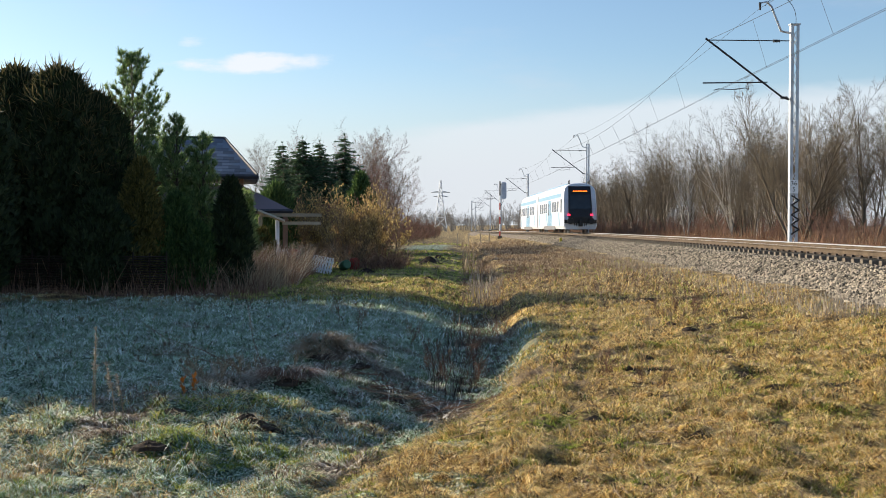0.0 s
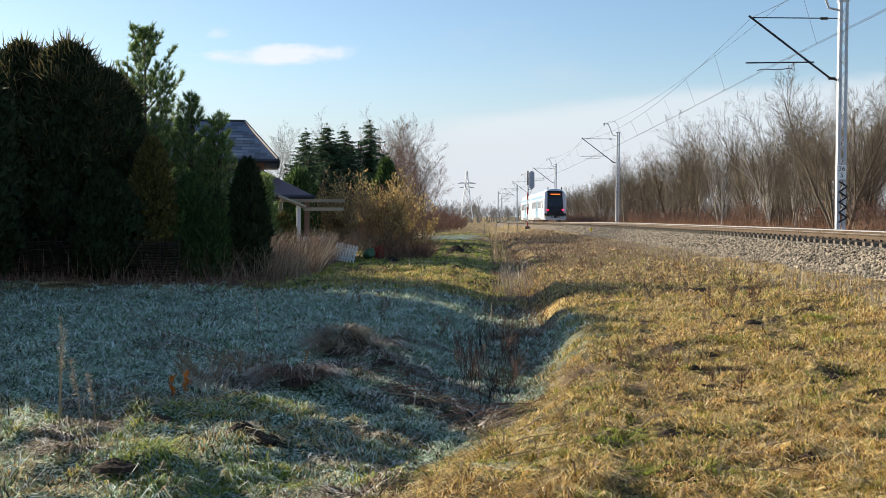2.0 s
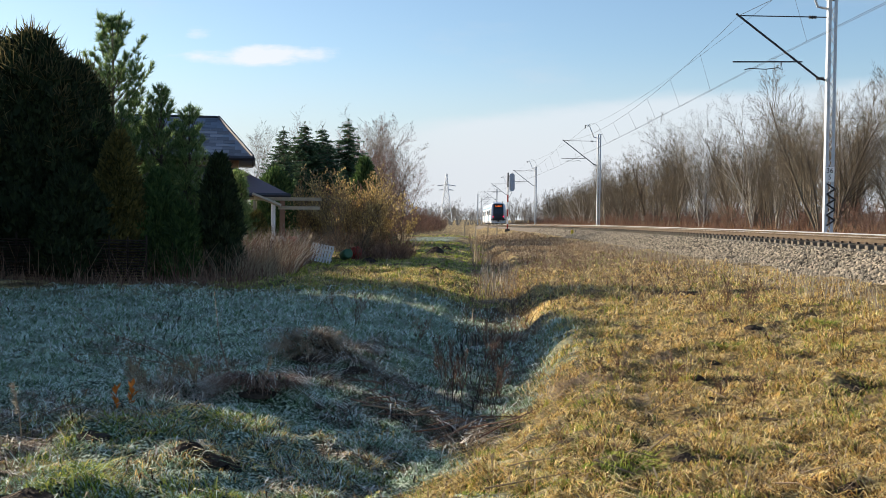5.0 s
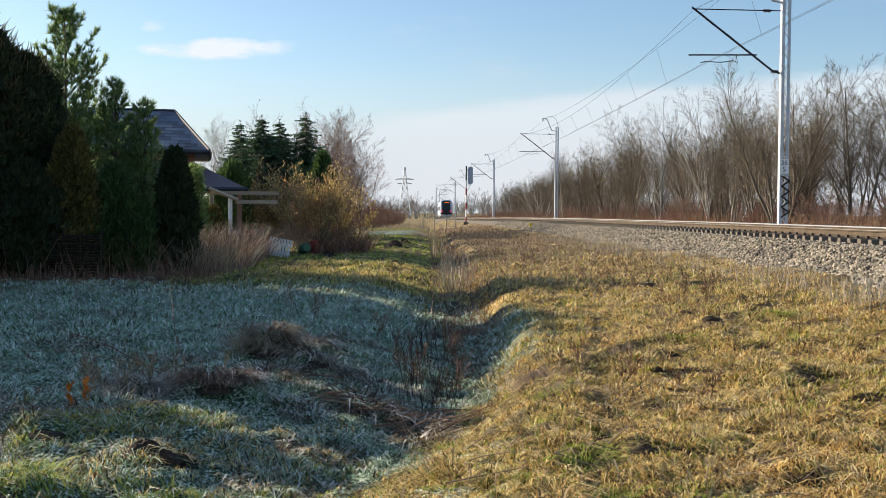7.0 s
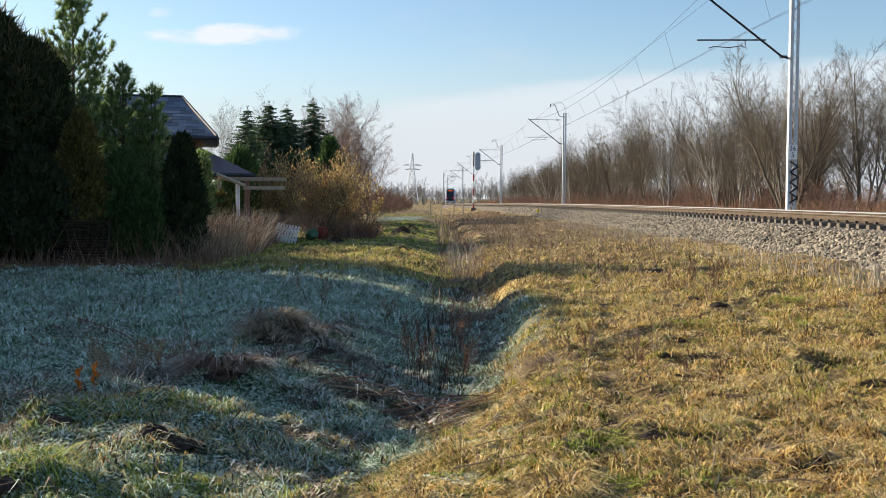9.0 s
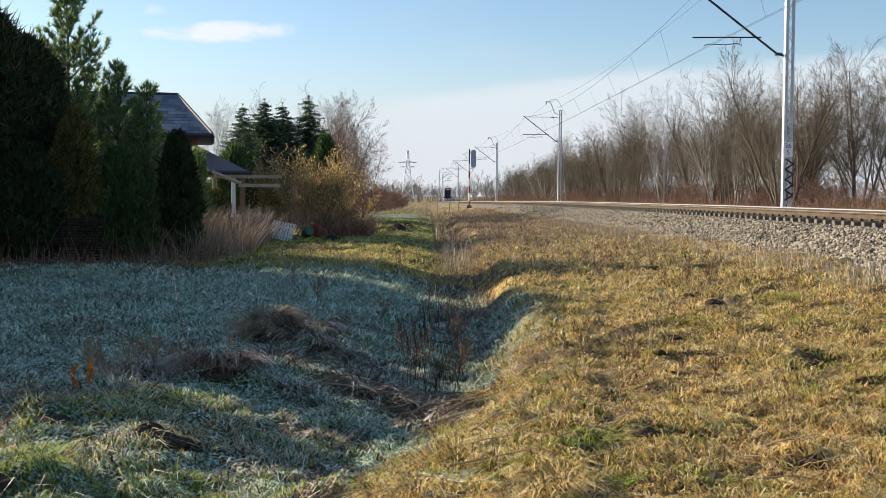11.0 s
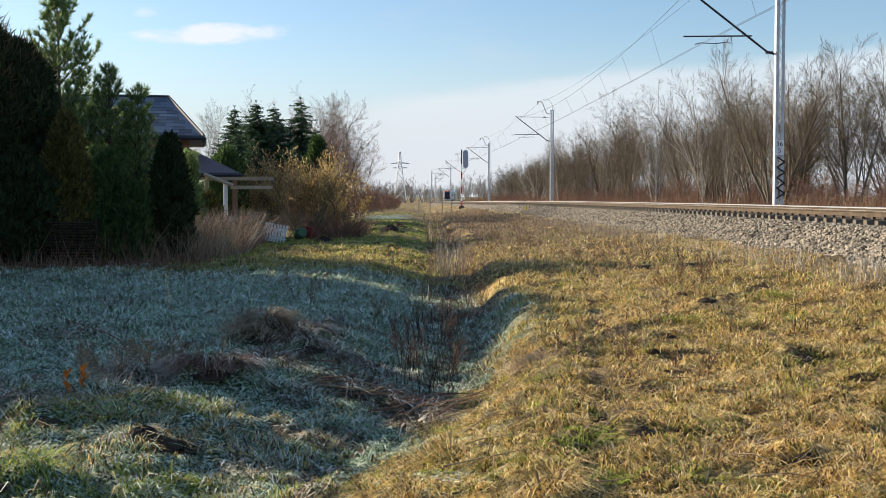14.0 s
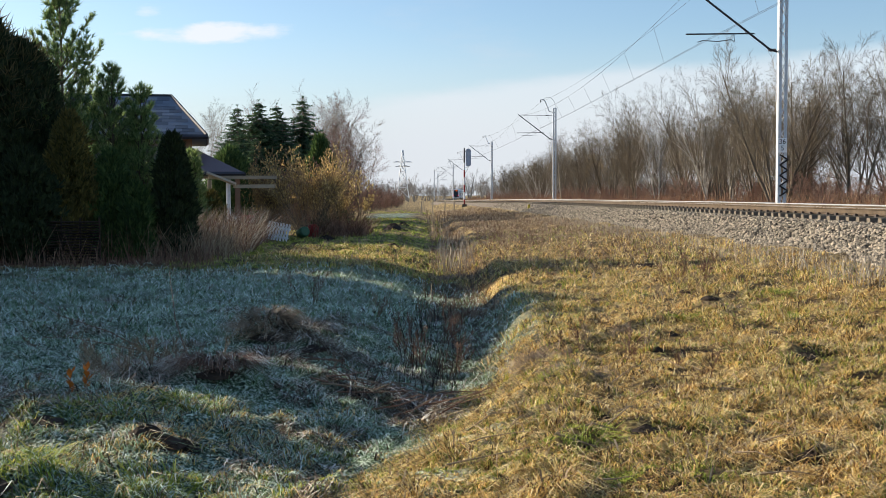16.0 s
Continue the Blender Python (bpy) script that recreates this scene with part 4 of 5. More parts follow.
            L = H * spread * (1 - t) ** 0.6 * rng.uniform(0.6, 1.2) + 0.18
            up = 0.35 + 0.9 * t
            d = Vector((math.cos(a), math.sin(a), up)).normalized()
            p = Vector((0, 0, z))
            pts = [p.copy()]
            for s in range(4):
                d = (d + Vector((rng.gauss(0, 0.08), rng.gauss(0, 0.08), 0.14))).normalized()
                p = p + d * L / 4
                pts.append(p.copy())
            tb.tube(pts, [0.022 * (1 - t) + 0.008, 0.016, 0.012, 0.009, 0.006], 4, cap=False)
            m = int((5 + 11 * (1 - t)) * dens)
            for j in range(m):
                f = 0.3 + 0.7 * (j + rng.random()) / m
                i = min(int(f * 4), 3)
                q = pts[i].lerp(pts[i + 1], f * 4 - i)
                # short side shoots carry the needles
                sd = (d + Vector((rng.gauss(0, 0.6), rng.gauss(0, 0.6), rng.uniform(0, 0.6)))).normalized()
                e = q + sd * rng.uniform(0.04, 0.28) * (1.1 - 0.5 * t)
                tuft(e, (sd + Vector((0, 0, 0.4))).normalized(), 0.21, 15)
            tuft(pts[-1], d, 0.23, 22)
        z += H * 0.055 * rng.uniform(0.8, 1.2)
    tuft(Vector((0, 0, H)), Vector((0, 0, 1)), 0.22, 24)
    part("trunk", tb, M["bark"], ob)
    part("needles", raw_mesh("needles", np.array(tv), np.array(tt), M[leaf]), None, ob)
    return ob


def spruce(H, R, seed, label):
    rng = random.Random(seed)
    ob = thing("spruce_tree", (0, 0, 0), label, "spruce", "spruces behind the garden")
    tb = Buf()
    tb.tube([(0, 0, -0.1), (0, 0, H * 0.6), (0, 0, H)], [0.012 * H, 0.007 * H, 0.01], 6)
    tv, tt = [], []
    z = H * 0.06
    while z < H * 0.985:
        t = z / H
        n = 16 if t < 0.85 else 7
        a0 = rng.random() * 6.28
        for k in range(n):
            a = a0 + 6.283 * k / n + rng.gauss(0, 0.25)
            L = R * (1 - t) ** 0.78 * rng.uniform(0.45, 1.25) + 0.10
            lift = min(H * 0.05 * rng.uniform(-1, 1), H * 0.97 - z)
            o = Vector((math.cos(a), math.sin(a), 0))
            s = Vector((-math.sin(a), math.cos(a), 0))
            steps = max(3, int(L / 0.14))
            for j in range(steps):
                f = (j + 0.5) / steps
                p = Vector((0, 0, z + lift)) + o * L * f + Vector((0, 0, -0.45 * L * f + 0.35 * L * f * f))
                for sg in (-1, 1, 0):
                    w = 0.27 * (1.2 - 0.5 * f) * rng.uniform(0.6, 1.2)
                    d = (o * 0.7 + s * sg * rng.uniform(0.5, 1.0) + Vector((0, 0, rng.uniform(-0.75, 0.1)))).normalized()
                    q = d.cross(Vector((rng.gauss(0, 1), rng.gauss(0, 1), rng.gauss(0, 1)))).normalized() * 0.05
                    i = len(tv)
                    tv.extend((tuple(p + q), tuple(p - q), tuple(p + d * w)))
                    tt.append((i, i + 1, i + 2))
            tb.tube([(0, 0, z), tuple(Vector((0, 0, z)) + o * L * 0.8 + Vector((0, 0, -0.15 * L)))], [0.02, 0.008], 3, cap=False)
        z += H * 0.022 * rng.uniform(0.5, 1.6)
    for k in range(12):
        i, a = len(tv), rng.random() * 6.28
        tv.extend(((0.03, 0, H - 0.05), (-0.03, 0, H - 0.05), (0.12 * math.cos(a), 0.12 * math.sin(a), H + 0.15)))
        tt.append((i, i + 1, i + 2))
    part("trunk", tb, M["bark"], ob)
    part("needles", raw_mesh("needles", np.array(tv), np.array(tt), M["spruce"]), None, ob)
    return ob


# conifers along the garden's edge
T1 = thuja("thuja_tree", "tall dense dark-green thuja in a hedge", 6.5, 1.5, 1, top=3.4, n=9500, wisps=260)
T2 = thuja("thuja_tree", "tall dense dark-green thuja in a hedge", 6.3, 1.4, 2, top=3.8, n=9000, wisps=260)
hedge = [(-12.35, 29.9, 1.04), (-13.9, 30.3, 1.09), (-11.45, 30.2, 0.93), (-14.9, 30.6, 0.8), (-16.3, 30, 0.7), (-13.9, 28.5, 0.66)]
# hedge row out of view, its heights set by the shade it throws
row = [(-13.8 + 0.15 * math.sin(5 * k), 26.9 - 1.15 * k, (1.05, 1.10, 1.12, 1.12, 1.06, 0.97, 0.92, 0.90, 0.92, 0.88, 0.90, 0.85, 0.62)[k]) for k in range(13)]
# unseen second row, added to stop sun leaking through the first
row += [(-15.6, 25.8 - 2.2 * k, 1.0) for k in range(6)]
plant([T1, T2], hedge, 8)
T3 = thuja("thuja_tree", "dense dark-green thuja in an unseen row shading the meadow", 6.3, 1.15, 21)
T4 = thuja("thuja_tree", "dense dark-green thuja in an unseen row shading the meadow", 6.1, 1.05, 22, top=2.8)
plant([T3, T4], row, 28)
put(thuja("golden_thuja", "yellow-green thuja with bronzed tips", 4.0, 0.72, 3, "gold", 5200, 2.0, 0.65), -9.65, 28.9)
put(thuja("green_thuja", "fresh green thuja at the garden's edge", 3.0, 0.62, 4, "greenthuja", 4500), -8.65, 29.2)
put(thuja("dark_thuja", "dark evergreen shrub at the garden's edge", 3.0, 0.95, 14, "thuja", 4500), -10.6, 28.2)
put(thuja("juniper", "dark rounded juniper at the end of the hedge", 3.45, 0.52, 5, "thuja", 4500, 2.2), -7.1, 29.4)
put(thuja("green_thuja", "low green thuja at the garden's edge", 2.1, 0.5, 6, "greenthuja", 3500, 2.0), -7.95, 28.9)
put(thuja("golden_shrub", "small golden conifer beside the timber frame", 1.9, 0.45, 7, "gold", 1500, 2.2, 0.8, "garden shrubs"), -7.65, 36.6)
put(thuja("round_conifer", "rounded olive-green conifer behind the house", 4.3, 1.15, 8, "greenthuja", 2500, 3.0, 1.2, "garden shrubs"), -11.4, 60)
put(thuja("green_conifer", "bright green conifer above the bush", 4.9, 0.95, 9, "greenthuja", 2600, 1.5, 1.2, "garden shrubs"), -6.5, 60)
put(pine(7.0, 1, "tall five-needled pine with upswept tufted branches", 0.38, dens=2.4), -10.6, 31.2)
put(pine(5.4, 2, "young soft-needled pine in the garden", 0.21, dens=0.9), -9.15, 31.0)
put(pine(4.75, 3, "young soft-needled pine in the garden", 0.19, dens=0.85), -8.35, 31.0)
put(pine(3.0, 4, "small pale pine sapling beside the timber frame", 0.15, dens=0.6), -8.05, 36.0)
S1 = spruce(8.3, 3.3, 1, "tall dark-green spruce behind the garden")
S2 = spruce(8.4, 3.8, 2, "tall dark-green spruce behind the garden")
plant([S1, S2], [(-9.3, 75, 1.0), (-12.1, 74, 0.96), (-13.9, 76, 0.95), (-11.2, 76, 0.95), (-10.4, 73, 0.80), (-15.3, 80, 0.7), (-8.0, 72, 0.72), (-12.9, 71, 0.7), (-11.6, 70, 0.66), (-9.0, 70, 0.6)], 9)


def catkin_bush(x, y, H, R, seed, label):
    rng = random.Random(seed)
    ob = bare_tree("catkin_bush", label, H, seed, stems=14, spread=0.62, trunk_mat="twig", twig_mat="hazel", limbs=9, sub=6, twigs=3, thick=0.9, start=0.12, group="bushes by the garden")
    crown = [c for c in ob.children if c.name.startswith("crown")][0]
    vs = [v.co.copy() for v in crown.data.vertices]
    b = Buf()
    for _ in range(4200):
        p = rng.choice(vs)
        if p.z < 0.35 * H:
            continue
        d = Vector((rng.gauss(0, 0.02), rng.gauss(0, 0.02), -rng.uniform(0.05, 0.11)))
        s = Vector((rng.gauss(0, 1), rng.gauss(0, 1), 0)).normalized() * 0.03
        b.poly(tuple(p + s), tuple(p + d), tuple(p - s))
    part("catkin_bloom", b, M["catkin"], ob, "dangling yellow catkins")
    put(ob, x, y)


catkin_bush(-5.3, 45.0, 4.1, 1.6, 5, "large hazel bush with yellow catkins at the meadow's edge")
catkin_bush(-6.6, 46.5, 3.5, 1.4, 6, "hazel bush with yellow catkins at the meadow's edge")
catkin_bush(-4.3, 47.5, 3.1, 1.4, 7, "hazel bush with yellow catkins at the meadow's edge")


# ---- house and garden ----
def build_house():
    ob = thing("house", (0, 0, 0), "house with a blue-grey hipped roof over a brown porch roof", "house")
    # turned a little about its near corner
    ob.matrix_basis = pose(-9.05, 43.0, 0) @ pose(0, 0, 0, 0, 0, 12) @ pose(9.05, -43.0, 0)
    x0, x1, y0, y1 = -18.4, -9.45, 43.5, 49.0
    ez, rz_ = 3.92, 5.68
    # ground floor and set-back upper floor
    b = Buf()
    b.box(((x0 + x1) / 2, (y0 + y1) / 2, 1.35), (x1 - x0, y1 - y0, 2.7))
    # brown in place of plaster, so the porch's shade sits in the colour
    part("wall", b, M["brick"], ob, "ground-floor wall, browned to stand for porch shade")
    b = Buf()
    b.box(((x0 + x1) / 2 - 0.9, (y0 + y1) / 2 + 0.5, 3.3), (x1 - x0 - 1.8, y1 - y0 - 1.0, 1.25))
    part("wall", b, M["brick"], ob, "brown upper wall")
    for px in (x1 - 0.35, x1 - 2.0):
        b = Buf()
        b.box((px, y0 + 0.3, 3.3), (0.38, 0.38, 1.22), bevel=0.03)
        part("pillar", b, M["brick"], ob, "brown brick balcony pillar")
    b = Buf()
    b.box((x1 - 1.2, y0 + 0.15, 3.05), (2.4, 0.08, 0.10))
    part("rail", b, M["fascia"], ob)
    for px in (-11.8, -14.0):
        b = Buf()
        b.box((px, y0 - 0.01, 1.5), (1.1, 0.06, 1.2))
        wi = part("window", b, M["whitepaint"], ob)
        b = Buf()
        b.box((px, y0 - 0.045, 1.5), (0.95, 0.02, 1.05))
        part("pane", b, M["glass"], wi)
    # upper hipped roof, 0.4 m overhang
    ex0, ex1, ey0, ey1 = x0 - 0.4, -9.05, 43.0, y1 + 0.4
    ra, rb, ry = x0 + 2.4, -10.45, 46.2
    b = Buf()
    b.poly((ex0, ey0, ez), (ex1, ey0, ez), (rb, ry, rz_), (ra, ry, rz_))
    b.poly((ex1, ey0, ez), (ex1, ey1, ez), (rb, ry, rz_))
    b.poly((ex1, ey1, ez), (ex0, ey1, ez), (ra, ry, rz_), (rb, ry, rz_))
    b.poly((ex0, ey1, ez), (ex0, ey0, ez), (ra, ry, rz_))
    b.poly((ex0, ey0, ez - 0.12), (ex0, ey1, ez - 0.12), (ex1, ey1, ez - 0.12), (ex1, ey0, ez - 0.12))
    roof = part("roof", b, M["slate"], ob, "blue-grey slate hipped roof")
    b = Buf()
    for p, q in (((ex0, ey0), (ex1, ey0)), ((ex1, ey0), (ex1, ey1)), ((ex1, ey1), (ex0, ey1)), ((ex0, ey1), (ex0, ey0))):
        b.beam((*p, ez - 0.06), (*q, ez - 0.06), 0.13)
    part("fascia", b, M["fascia"], ob, "dark eaves board")
    for p, q in (((rb, ry, rz_), (ex1, ey0, ez)), ((ra, ry, rz_), (rb, ry, rz_)), ((ra, ry, rz_), (ex0, ey0, ez))):
        b = Buf()
        b.tube([Vector(p) + Vector((0, 0, 0.02)), Vector(q) + Vector((0, 0, 0.02))], 0.06, 6)
        part("ridge_cap", b, M["fascia"], ob)
    # slates of the front slope
    slope = Vector((0, ry - ey0, rz_ - ez))
    n = slope.length
    up = slope / n
    nor = Vector((1, 0, 0)).cross(up)
    if nor.z < 0:
        nor = -nor
    one = Buf()
    w_, h_ = 0.50, 0.31
    k = [(-w_ / 2 + 0.006, 0, 0.013), (w_ / 2 - 0.006, 0, 0.013), (w_ / 2 - 0.006, h_, 0.006), (-w_ / 2 + 0.006, h_, 0.006), (-w_ / 2 + 0.006, 0, 0.004), (w_ / 2 - 0.006, 0, 0.004)]
    one.v = k
    one.f = [(0, 1, 2, 3), (4, 5, 1, 0), (4, 0, 3), (1, 5, 2)]
    me = one.mesh("slate")
    me.materials.append(M["slate"])
    base = Matrix(((1, up.x, nor.x, 0), (0, up.y, nor.y, 0), (0, up.z, nor.z, 0), (0, 0, 0, 1)))
    rows = int(n / 0.29)
    for j in range(rows):
        f = (j * 0.29) / n
        a, c = ex0 + (ra - ex0) * f, ex1 + (rb - ex1) * (f + 0.1)
        x = -15.5 + (0.25 if j % 2 else 0)
        while x + w_ / 2 < c:
            if x - w_ / 2 > a:
                o = new("slate", me)
                o.parent = roof
                o.matrix_basis = Matrix.Translation(Vector((x, ey0, ez)) + up * (j * 0.29)) @ base
            x += w_
    # skirt roof over the ground floor
    lx, ly, lz, tz = -7.7, 41.2, 2.45, 3.55
    b = Buf()
    b.poly((x0, ly, lz), (lx, ly, lz), (x1 - 0.3, y0 + 0.2, tz), (x0, y0 + 0.2, tz))
    b.poly((lx, ly, lz), (lx, y1 + 1, lz), (x1 - 0.3, y1, tz), (x1 - 0.3, y0 + 0.2, tz))
    b.poly((x0, ly, lz - 0.1), (x0, y1, lz - 0.1), (lx, y1 + 1, lz - 0.1), (lx, ly, lz - 0.1))
    part("porch_roof", b, M["brownroof"], ob, "brown sheet porch roof")
    b = Buf()
    b.beam((x0, ly, lz - 0.05), (lx, ly, lz - 0.05), 0.12)
    b.beam((lx, ly, lz - 0.05), (lx, y1 + 1, lz - 0.05), 0.12)
    part("gutter", b, M["fascia"], ob)
    for px in (lx - 0.25, lx - 3.2):
        b = Buf()
        b.box((px, ly + 0.25, lz / 2), (0.2, 0.2, lz - 0.1), bevel=0.02)
        part("post", b, M["brick"], ob, "dark porch post")


build_house()


def timber_frame():
    ob = thing("timber_frame", (0, 0, 0), "weathered timber pergola frame beside the house", "pergola")
    y = 38.5
    for z0, z1, xa, xb in ((2.26, 2.18, -8.05, -5.7), (1.93, 1.90, -7.2, -5.75)):
        b = Buf()
        b.box(((xa + xb) / 2, y, (z0 + z1) / 2), (xb - xa, 0.10, 0.12), bevel=0.01)
        part("beam", b, M["timber"], ob)
    b = Buf()
    b.beam((-8.1, y - 0.1, 2.38), (-7.1, y - 0.1, 1.98), 0.09)
    part("brace", b, M["timber"], ob)
    for x, mt in ((-7.4, "whitepaint"), (-8.05, "timber")):
        b = Buf()
        b.box((x, y + 0.1, 1.05), (0.13, 0.13, 2.2), bevel=0.01)
        part("post", b, M[mt], ob)


timber_frame()


def picket_panel(x, y, rz, n, tilt):
    ob = thing("picket_fence", (x, y, land1(x, y) + 0.12), "small white leaning picket fence panel", "fence")
    ob.matrix_basis = pose(x, y, land1(x, y) + 0.15, tilt, 8, rz)
    for k in range(n):
        b = Buf()
        b.box((k * 0.13, 0, 0.33), (0.085, 0.02, 0.66), bevel=0.004)
        b.v[-4:] = [(p[0], p[1], p[2]) for p in b.v[-4:]]
        part("picket", b, M["whitepaint"], ob)
    for z in (0.15, 0.48):
        b = Buf()
        b.box((k * 0.065, 0.02, z), (n * 0.13, 0.02, 0.06))
        part("rail", b, M["whitepaint"], ob)


picket_panel(-6.45, 40.6, -28, 8, -14)


def drum(x, y, r, h, mt, label, lie=0):
    ob = thing("plastic_drum", (x, y, land1(x, y)), label, "container", "garden clutter")
    ob.matrix_basis = pose(x, y, land1(x, y) + (r if lie else 0), lie, 0, 30)
    b = Buf()
    b.tube([(0, 0, 0), (0, 0, h * 0.05), (0, 0, h * 0.5), (0, 0, h * 0.95), (0, 0, h)], [r * 0.92, r, r * 1.03, r, r * 0.9], 14)
    part("body", b, M[mt], ob, smooth=True)
    b = Buf()
    b.tube([(0, 0, h), (0, 0, h + 0.03)], r * 0.8, 14)
    part("lid", b, M[mt], ob)


drum(-5.6, 44.0, 0.2, 0.5, "greencan", "dark green plastic drum lying by the bush", 78)
drum(-5.15, 44.6, 0.22, 0.5, "redcan", "red plastic drum under the bush")
drum(-7.35, 42.2, 0.24, 0.9, "redcan", "red plastic drum among dead stems")
drum(-7.9, 41.6, 0.3, 0.8, "whitepaint", "white plastic drum among dead stems", 60)

b = Buf()
b.box((6.6, 84, land1(6.6, 84) + 0.25), (0.22, 0.2, 0.55), bevel=0.03, taper=0.8)
tagged(part("marker_post", b, M["yellow"]), "small yellow cable marker beside the track", "marker")


def pylon(x, y, H, label):
    ob = thing("power_pylon", (x, y, 0), label, "pylon")
    w = lambda z: 2.6 * (1 - z / H) ** 1.25 + 0.28
    for sx in (-1, 1):
        for sy in (-1, 1):
            b = Buf()
            b.tube([(sx * w(z), sy * w(z), z) for z in np.linspace(0, H, 8)], 0.16, 4)
            part("leg", b, M["galva"], ob)
    zs = [0, 5, 9, 12.5, 15.5, 18, 20.5, 22.5, 24.5]
    b = Buf()
    for za, zb in zip(zs, zs[1:]):
        if zb > H:
            break
        for sy in (-1, 1):
            b.tube([(-w(za), sy * w(za), za), (w(zb), sy * w(zb), zb)], 0.09, 3)
            b.tube([(w(za), sy * w(za), za), (-w(zb), sy * w(zb), zb)], 0.09, 3)
            b.tube([(-w(zb), sy * w(zb), zb), (w(zb), sy * w(zb), zb)], 0.09, 3)
    part("lattice", b, M["galva"], ob)
    for z, L in ((H * 0.66, 3.4), (H * 0.75, 4.4)):
        b = Buf()
        b.tube([(-L, 0, z), (0, 0, z + 0.7), (L, 0, z)], 0.12, 4)
        b.tube([(-L, 0, z), (L, 0, z)], 0.12, 4)
        part("crossarm", b, M["galva"], ob)


pylon(-18.1, 520, 22.5, "distant lattice power pylon")


# fence posts far down the ditch
for k, (fx, fy) in enumerate(((-2.2, 120), (-1.0, 124), (0.35, 122), (1.3, 118))):
    b = Buf()
    b.tube([(fx, fy, land1(fx, fy) - 0.1), (fx + 0.03, fy, land1(fx, fy) + 1.25)], [0.07, 0.06], 6)
    tagged(part("fence_post", b, M["timber"]), "weathered round wooden fence post", "post", "fence posts")


# ---- mounds, tussocks and stalks ----
def mound(x, y, r, h, seed, mt="soil", label="fresh dark molehill in the meadow"):
    rng = random.Random(seed)
    b = Buf()
    na, nr = 16, 7
    g = land1(x, y)
    for j in range(nr + 1):
        for i in range(na):
            q, a = j / nr, 6.283 * i / na
            rr = r * q * (1 + 0.15 * math.sin(3 * a + seed))
            z = h * (0.5 + 0.5 * math.cos(math.pi * q)) * (1 + rng.uniform(-0.22, 0.22)) - (0.03 if j == nr else 0)
            b.v.append((x + rr * math.cos(a), y + rr * math.sin(a), g + z))
    for j in range(nr):
        for i in range(na):
            k = (i + 1) % na
            b.f.append((j * na + i, j * na + k, j * na + na + k, j * na + na + i))
    for _ in range(60):
        a, q = rng.random() * 6.283, r * (0.2 + rng.random())
        s = rng.uniform(0.01, 0.035) * (r / 0.35)
        z = g + h * max(0, 0.5 + 0.5 * math.cos(math.pi * min(1, q / r)))
        b.box((x + q * math.cos(a), y + q * math.sin(a), z), (s, s, s), rng.random() * 3, 0.6)
    tagged(part("molehill", b, M[mt]), label, "molehill", "molehills")


for k, (mx, my, mr, mh) in enumerate(((-2.25, 51.5, 0.62, 0.30), (-1.6, 36.5, 0.35, 0.16), (-2.02, 7.5, 0.25, 0.10), (-1.80, 7.62, 0.15, 0.07), (-2.1, 60, 0.5, 0.2), (-4.2, 40.5, 0.5, 0.2))):
    mound(mx, my, mr, mh, k)


def tussock(x, y, r, n, L, mt, seed, label, droop=1.0, name="dead_grass_tussock", width=0.0036):
    """Arching ribbons of dead grass spilling from a crown."""
    rng = np.random.default_rng(seed)
    a, q = rng.random(n) * 6.283, r * 0.5 * np.sqrt(rng.random(n))
    bx, by = x + q * np.cos(a), y + q * np.sin(a)
    bz = land(bx, by) - 0.01
    a2 = a + rng.normal(0, 0.7, n)
    ln = 0.85 * L * (0.4 + 0.8 * rng.random(n))
    out = np.stack([np.cos(a2), np.sin(a2)], 1)
    segs = 5
    co = []
    side = np.stack([-out[:, 1], out[:, 0]], 1)
    w = width * (0.5 + rng.random(n)) * (1 + y / 14)
    rise = (0.3 + 0.9 * rng.random(n))
    for s in range(segs):
        t = s / (segs - 1)
        px = bx + out[:, 0] * ln * t * 0.85
        py = by + out[:, 1] * ln * t * 0.85
        pz = bz + ln * rise * (t * 0.95 - droop * t * t * 0.9)
        pz = np.maximum(pz, land(px, py) + 0.005 + 0.03 * rng.random(n))
        ww = w * (1 - 0.8 * t)
        co += [np.stack([px + side[:, 0] * ww, py + side[:, 1] * ww, pz], 1), np.stack([px - side[:, 0] * ww, py - side[:, 1] * ww, pz], 1)]
    C = np.stack(co, 1).reshape(-1, 3)
    base = (np.arange(n) * 2 * segs)[:, None]
    T = []
    for s in range(segs - 1):
        i = 2 * s
        T += [base + [i, i + 1, i + 3], base + [i, i + 3, i + 2]]
    me = raw_mesh(name, C, np.concatenate(T), M[mt])
    return tagged(new(name, me), label, "tussock", "tussocks")


TUFTS = [(-2.65, 9.9, 0.5, 300, 0.62, "greystraw"), (-2.35, 10.2, 0.4, 200, 0.55, "greystraw"), (-2.0, 12.6, 0.6, 520, 0.5, "straw"), (-1.55, 12.3, 0.5, 380, 0.4, "litter"), (-2.05, 10.0, 0.5, 420, 0.4, "bramble"), (-2.0, 10.1, 0.55, 420, 0.42, "litter"), (-2.35, 10.6, 0.6, 300, 0.5, "straw"), (-1.75, 11.3, 0.6, 420, 0.45, "litter"), (-2.05, 13.2, 0.7, 520, 0.5, "litter"), (-1.75, 13.9, 0.7, 520, 0.55, "litter"), (-1.4, 12.4, 0.7, 380, 0.5, "litter"),
